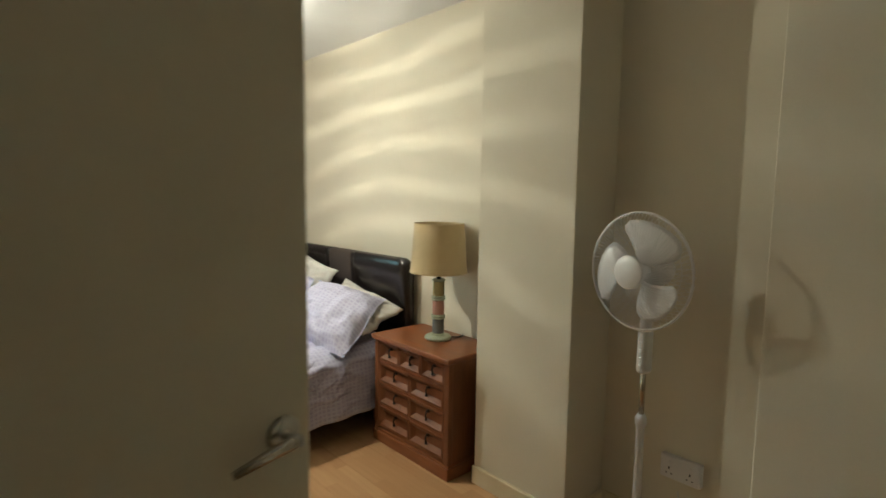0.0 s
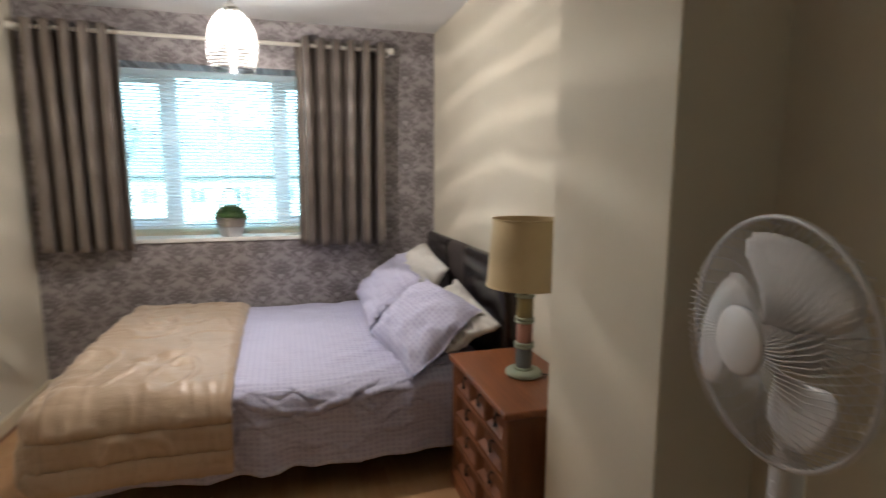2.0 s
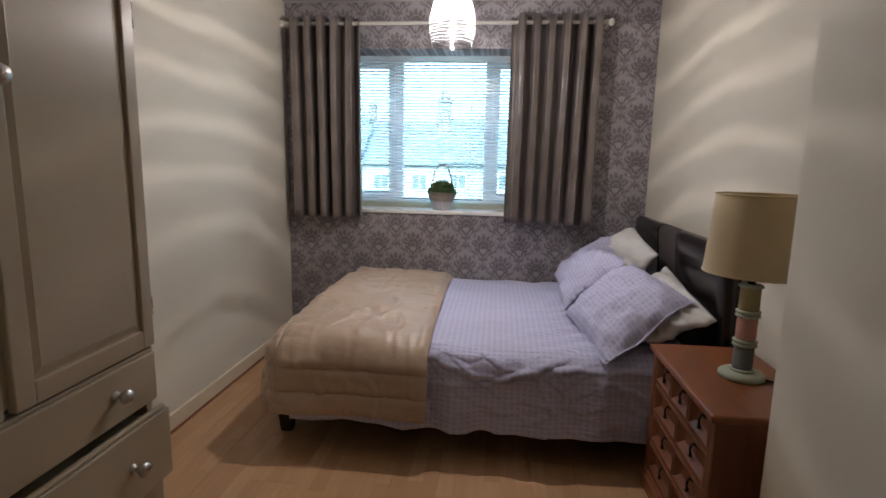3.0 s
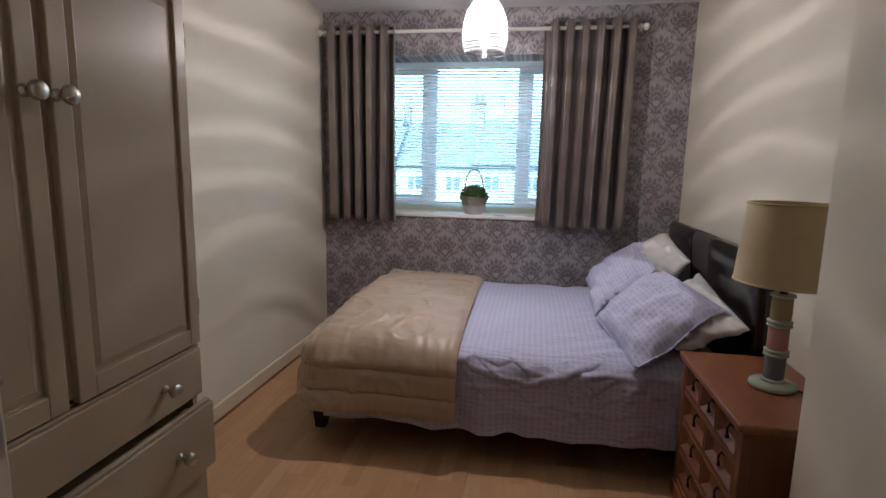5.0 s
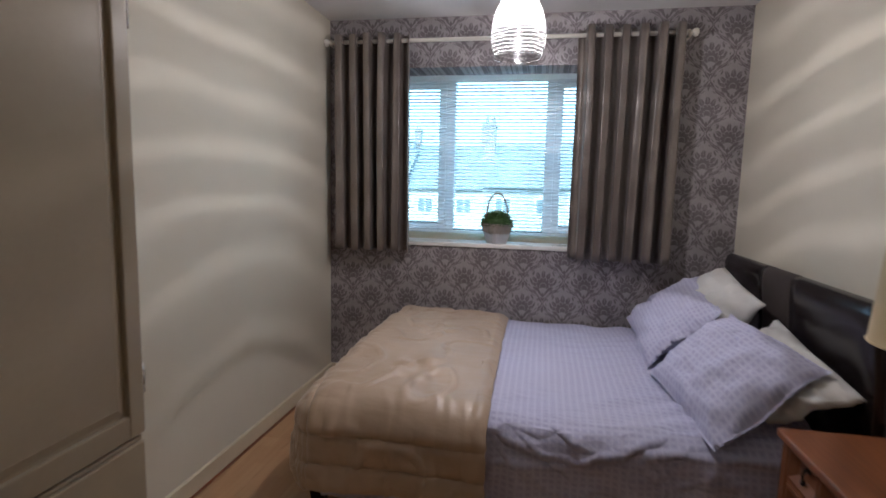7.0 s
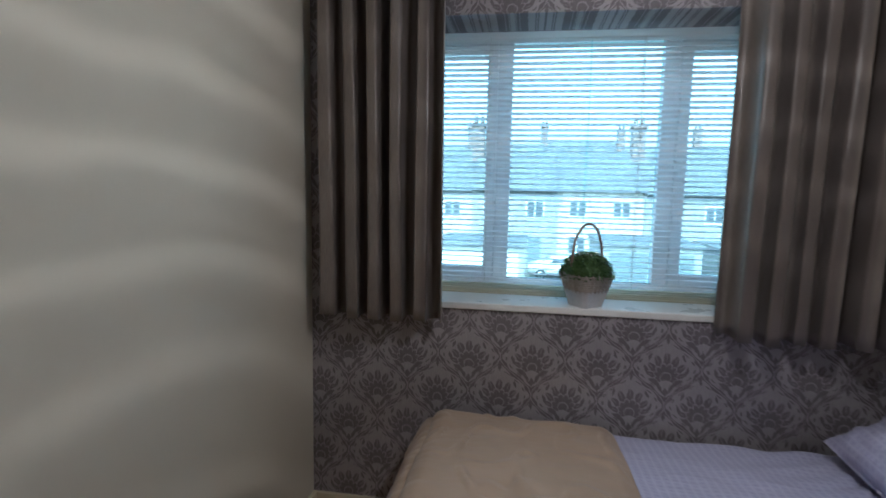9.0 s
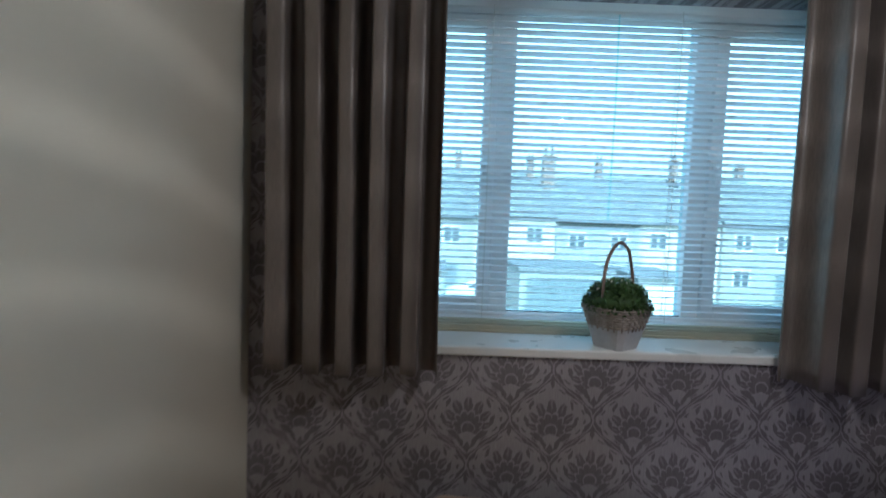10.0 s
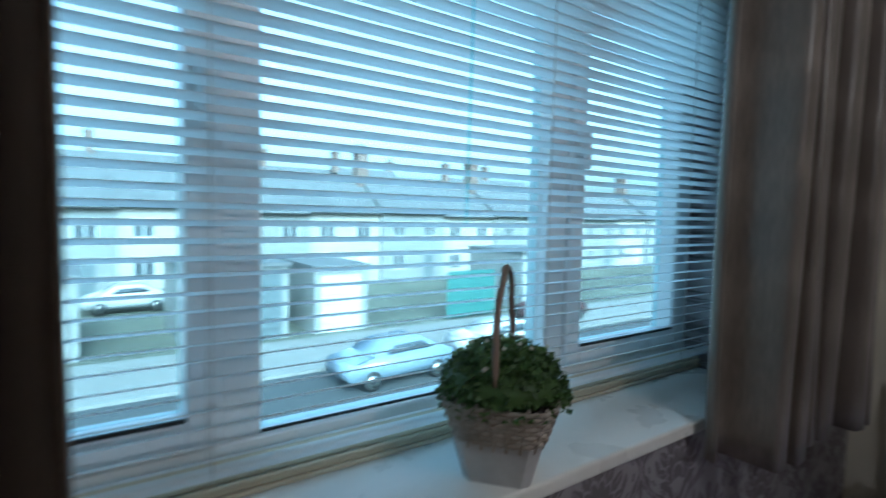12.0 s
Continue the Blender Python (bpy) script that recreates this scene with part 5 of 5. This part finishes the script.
# ---- planted basket on the sill ----
def basket():
    b = thing("plant_basket", pose(1.12, 4.05, 0.962, 0, 0, -52) @ Matrix.Scale(1.22, 4), "whitewashed wicker basket of small-leaved green plants with a hoop handle", "plant basket")
    s0, s1, h0, h1 = 0.042, 0.056, 0.055, 0.105

    def tub(sa, sb, za, zb, t=0.004):
        bm = bmesh.new()
        loops = []
        for s, z in ((sa, za), (sb, zb), (sb - t, zb), (sa - t, za + t)):
            k = s * 0.25
            loops.append([bm.verts.new(p) for p in ((s, -s + k, z), (s, s - k, z), (s - k, s, z), (-s + k, s, z), (-s, s - k, z), (-s, -s + k, z), (-s + k, -s, z), (s - k, -s, z))])
        for p, q in zip(loops, loops[1:]):
            for i in range(8):
                bm.faces.new((p[i], p[(i + 1) % 8], q[(i + 1) % 8], q[i]))
        bm.faces.new(loops[0][::-1])
        bm.faces.new(loops[-1])
        return done(bm)

    part("tub", tub(s0, s1, 0, h0), M_TIN, b, "whitewashed board tub")
    weave = []
    for r in range(8):
        z = h0 + (h1 - h0) * (r + 0.5) / 8
        s = 0.056 + 0.016 * (r + 0.5) / 8
        pts = []
        for k in range(48):
            an = 2 * math.pi * k / 48
            q = (abs(math.cos(an)) ** 4 + abs(math.sin(an)) ** 4) ** -0.25
            rr = s * q + 0.0022 * (1 if (k + r) % 2 else -1)
            pts.append((rr * math.cos(an), rr * math.sin(an), z))
        weave.append(tube(pts, 0.0034, 5, True))
    part("weave", merge(weave), M_BASKET, b, "woven pale wicker")
    for k in range(24):
        an = 2 * math.pi * k / 24
        q = (abs(math.cos(an)) ** 4 + abs(math.sin(an)) ** 4) ** -0.25
        part("stake", tube([(0.056 * q * math.cos(an), 0.056 * q * math.sin(an), h0 - 0.006), (0.073 * q * math.cos(an), 0.073 * q * math.sin(an), h1 + 0.004)], 0.0021, 5), M_BASKET, b)
    hoop = []
    for k in range(25):
        an = math.pi * k / 24
        hoop.append((0.001 * math.sin(7 * an), -0.066 * math.cos(an) * (1 + 0.12 * math.sin(an)), 0.085 + 0.18 * math.sin(an) ** 0.8))
    part("handle", merge([tube(hoop, 0.0042, 8), tube([(p[0] + 0.003 * math.sin(i * 1.6), p[1] + 0.003 * math.cos(i * 1.6), p[2]) for i, p in enumerate(hoop)], 0.0025, 6)]), M_CANE, b, "brown cane hoop handle")
    part("soil", lathe([(0.045, 0.085), (0.06, 0.1), (0.03, 0.106)], 16), M_RUBBER, b, "dark soil")
    part("foliage_core", lathe([(0.06, 0.098), (0.076, 0.112), (0.07, 0.13), (0.05, 0.148), (0.022, 0.158), (0.004, 0.16)], 18), M_LEAF, b, "shaded inner leaves")
    rnd = random.Random(5)
    verts, faces = [], []
    for k in range(1500):
        an, rr = rnd.uniform(0, 2 * math.pi), rnd.random() ** 0.55
        r = 0.086 * rr
        z = 0.108 + 0.062 * math.sqrt(max(0, 1 - rr ** 2)) * rnd.uniform(0.55, 1.08) - (0.025 * rnd.random() if rr > 0.85 else 0)
        c = Vector((r * math.cos(an), r * math.sin(an), z))
        e = Euler((rnd.uniform(-0.9, 0.9), rnd.uniform(-0.9, 0.9), rnd.uniform(0, 6.28))).to_matrix()
        ln, wd = rnd.uniform(0.007, 0.013), rnd.uniform(0.003, 0.0055)
        i = len(verts)
        for p in ((-ln / 2, 0, 0), (0, wd, 0.0015), (ln / 2, 0, -0.001), (0, -wd, 0.0015), (0, 0, -0.0008)):
            verts.append(c + e @ Vector(p))
        faces += [(i, i + 4, i + 1), (i + 1, i + 4, i + 2), (i + 2, i + 4, i + 3), (i + 3, i + 4, i)]
    me = bpy.data.meshes.new("foliage")
    me.from_pydata(verts, [], faces)
    me.materials.append(M_LEAF)
    fo = new("foliage", me)
    fo.parent = b
    tagged(fo, "dense small green leaves", kind="stuff")
    stems = []
    for k in range(60):
        an, rr = rnd.uniform(0, 6.28), rnd.random()
        a = Vector((0.05 * rr * math.cos(an), 0.05 * rr * math.sin(an), 0.1))
        z = 0.11 + 0.058 * math.sqrt(max(0, 1 - rr * rr))
        stems.append(tube([a, Vector((0.084 * rr * math.cos(an), 0.084 * rr * math.sin(an), z))], 0.0008, 4))
    tagged(part("stems", merge(stems), M_LEAF, b), kind="stuff")
    for k in range(16):
        an, rr = rnd.uniform(0, 6.28), rnd.uniform(0.3, 1.0)
        part("bud", moved(lathe([(0.0005, -0.003), (0.0028, 0), (0.0005, 0.003)], 7), pose(0.086 * rr * math.cos(an), 0.086 * rr * math.sin(an), 0.118 + 0.058 * math.sqrt(1 - rr * rr))), M_BUD, b, "tiny cream bud")
    return b


basket()


# ---- outside: street below, terrace opposite ----
GZ = -4.2
structure("ground", box(-400, 400, BACK + REC + 0.1, 700, GZ - 0.3, GZ), M_GRASS, "rough grass ground", "ground")
structure("road", box(-200, 200, 12, 20.5, GZ, GZ + 0.02), M_TARMAC, "grey tarmac road", "road")
structure("pavement", box(-200, 200, 20.5, 25, GZ, GZ + 0.13), M_PAVE, "pale concrete pavement", "pavement")
structure("yard", box(-200, 200, 5, 12, GZ, GZ + 0.03), M_PAVE, "pale concrete forecourt", "pavement")


def house(x, w, y, eave, ridge, wall_m, pale, chim):
    h = thing("terraced_house", pose(x, y, GZ), ("pale rendered" if pale else "red brick") + " terraced house with a slate roof", "house", "houses across the street")
    e, r, d = eave - GZ, ridge - GZ, 8.0
    part("wall", box(-w / 2, w / 2, 0, d, 0, e), wall_m, h)
    bm = bmesh.new()
    v = [bm.verts.new(p) for p in ((-w / 2, -0.35, e - 0.1), (w / 2, -0.35, e - 0.1), (w / 2, d / 2, r), (-w / 2, d / 2, r), (-w / 2, d + 0.35, e - 0.1), (w / 2, d + 0.35, e - 0.1))]
    bm.faces.new((v[0], v[1], v[2], v[3]))
    bm.faces.new((v[3], v[2], v[5], v[4]))
    bm.faces.new((v[0], v[3], v[4]))
    bm.faces.new((v[1], v[5], v[2]))
    bm.faces.new((v[0], v[4], v[5], v[1]))
    rf = part("roof", done(bm), M_SLATE, h, "grey slate roof")
    part("gutter", box(-w / 2, w / 2, -0.45, -0.33, e - 0.16, e - 0.04, 0.02), M_RUBBER, h)
    if chim:
        part("chimney", merge([box(-w / 2 - 0.45, -w / 2 + 0.45, d / 2 - 0.6, d / 2 + 0.6, r - 0.8, r + 2.0), box(-w / 2 - 0.55, -w / 2 + 0.55, d / 2 - 0.7, d / 2 + 0.7, r + 2.0, r + 2.2)]), M_BRICK, rf, "brick chimney stack")
        for k in (-0.25, 0.25):
            part("chimney_pot", moved(lathe([(0.16, 0), (0.13, 0.6), (0.15, 0.65)], 10), pose(-w / 2 + k, d / 2, r + 2.2)), M_BRICK, rf)
    for zz, hh in ((e - 2.0, 1.25), (e - 4.7, 1.4)):
        for xx in (-w / 4, w / 4):
            if zz < 2 and xx > 0:
                part("door", box(xx - 0.45, xx + 0.45, -0.05, 0.05, 0.1, 2.2, 0.02), M_GARAGE if pale else M_OUTWHITE, h, "painted front door")
                continue
            wn_ = part("window", merge([box(xx - 0.65, xx + 0.65, -0.06, 0.04, zz, zz + 0.1), box(xx - 0.65, xx + 0.65, -0.06, 0.04, zz + hh - 0.1, zz + hh), box(xx - 0.65, xx - 0.55, -0.06, 0.04, zz + 0.1, zz + hh - 0.1),
                                        box(xx + 0.55, xx + 0.65, -0.06, 0.04, zz + 0.1, zz + hh - 0.1), box(xx - 0.04, xx + 0.04, -0.06, 0.04, zz + 0.1, zz + hh - 0.1)]), M_OUTWHITE, h, "white framed window")
            part("pane", box(xx - 0.55, xx + 0.55, -0.02, 0.02, zz + 0.1, zz + hh - 0.1), M_FARGLASS, wn_)
    return h


for k in range(15):
    pale = k % 2 == 0
    house(-24 + k * 6.0, 6.0, 40 + 0.4 * (k % 2), 1.3 + 0.12 * (k % 3), 4.1 + 0.12 * (k % 3), M_RENDER if pale else M_BRICK, pale, k % 2 == 0)


for k in range(12):
    pale = k % 3 == 1
    house(-42 + k * 10.0, 10.0, 72 + 1.5 * (k % 2), 3.9 + 0.3 * (k % 3), 7.4 + 0.3 * (k % 3), M_RENDER if pale else M_BRICK, pale, True)


def garage(x0, x1, y, top, door_m, label):
    g = thing("garage", pose((x0 + x1) / 2, y, GZ), label, "garage", "garages across the street")
    w, t = x1 - x0, top - GZ
    part("wall", merge([box(-w / 2 - 0.3, -w / 2, 0, 5, 0, t), box(w / 2, w / 2 + 0.3, 0, 5, 0, t), box(-w / 2, w / 2, 4.8, 5, 0, t), box(-w / 2, w / 2, 0, 0.2, t - 0.3, t)]), M_RENDER, g)
    part("roof", box(-w / 2 - 0.4, w / 2 + 0.4, -0.15, 5.1, t, t + 0.15), M_SLATE, g)
    dr = part("door", box(-w / 2, w / 2, 0.04, 0.1, 0, t - 0.3), door_m, g)
    for k in range(1, 6):
        part("door_rib", box(-w / 2 + 0.05, w / 2 - 0.05, 0.01, 0.04, (t - 0.3) * k / 6 - 0.02, (t - 0.3) * k / 6 + 0.02), door_m, dr)
    return g


garage(4.6, 8.2, 26, -1.0, M_GARAGE, "pale garage with a dark ribbed door")
garage(10.0, 12.1, 26, -1.2, M_OUTWHITE, "pale garage with a bright white ribbed door")
garage(-3.0, 0.6, 26, -1.2, M_OUTWHITE, "low garage with a white ribbed door")
garage(23.0, 26.5, 26, -0.8, M_OUTWHITE, "pale garage with a white door beside the fence")

fence = thing("board_fence", pose(16.9, 25.6, GZ), "teal painted board fence across the street", "fence")
board = solid("board", box(0, 0.145, 0, 0.025, 0.13, 2.6, 0.005), M_TEAL)
for k in range(22):
    o = new("fence_board", board)
    o.parent = fence
    o.location = (k * 0.15, 0, random.uniform(-0.03, 0.03))
part("rail", box(0, 3.3, 0.026, 0.08, 0.6, 0.7), M_TEAL, fence)
part("rail", box(0, 3.3, 0.026, 0.08, 2.2, 2.3), M_TEAL, fence)


def car(x, y, turn, paint, label):
    c = thing("parked_car", pose(x, y, GZ + 0.02, 0, 0, turn), label, "car", "parked cars")
    prof = [(-2.05, 0.35), (-2.1, 0.7), (-2.0, 0.92), (-1.2, 1.0), (-0.55, 1.42), (0.75, 1.46), (1.5, 1.05), (2.0, 0.95), (2.1, 0.6), (2.05, 0.35)]

    def slab(pr, w, inset):
        bm = bmesh.new()
        a = [bm.verts.new((px, -w + inset * max(0, pz - 0.95), pz)) for px, pz in pr]
        b = [bm.verts.new((px, w - inset * max(0, pz - 0.95), pz)) for px, pz in pr]
        for i in range(len(pr)):
            j = (i + 1) % len(pr)
            bm.faces.new((a[i], a[j], b[j], b[i]))
        bm.faces.new(a[::-1])
        bm.faces.new(b)
        bmesh.ops.bevel(bm, geom=[e for e in bm.edges], offset=0.05, segments=2, affect="EDGES")
        return done(bm, True)

    body = part("body", slab(prof, 0.85, 0.4), paint, c)
    part("windscreen", slab([(-1.12, 1.02), (-0.58, 1.38), (-0.5, 1.38), (-0.5, 1.02)], 0.72, 0.2).copy(), M_FARGLASS, body)
    part("side_window", slab([(-0.9, 1.03), (-0.45, 1.36), (0.7, 1.39), (1.2, 1.07)], 0.872, 0.36), M_FARGLASS, body)
    part("rear_window", slab([(1.38, 1.1), (0.85, 1.42), (0.8, 1.4), (1.2, 1.1)], 0.7, 0.2), M_FARGLASS, body)
    for px in (-1.3, 1.3):
        for py in (-0.78, 0.78):
            wh = part("wheel", moved(lathe([(0.2, -0.1), (0.31, -0.1), (0.32, 0.0), (0.31, 0.1), (0.2, 0.1)], 20), pose(px, py, 0.32, 90, 0, 0)), M_RUBBER, c, "black tyre")
            part("rim", moved(lathe([(0.02, -0.09), (0.2, -0.105), (0.2, 0.105), (0.02, 0.09)], 14), pose(px, py, 0.32, 90, 0, 0)), M_STEEL, wh)
    return c


car(9.5, 18.6, 4, M_CARBLUE, "pale blue parked hatchback car")
car(14.6, 19.0, 0, M_CARWHITE, "white parked car by the kerb")
car(3.2, 36.0, 2, M_CARWHITE, "white parked car before the terrace")
car(21.5, 22.6, 0, M_CARRED, "dark red parked car on the pavement")
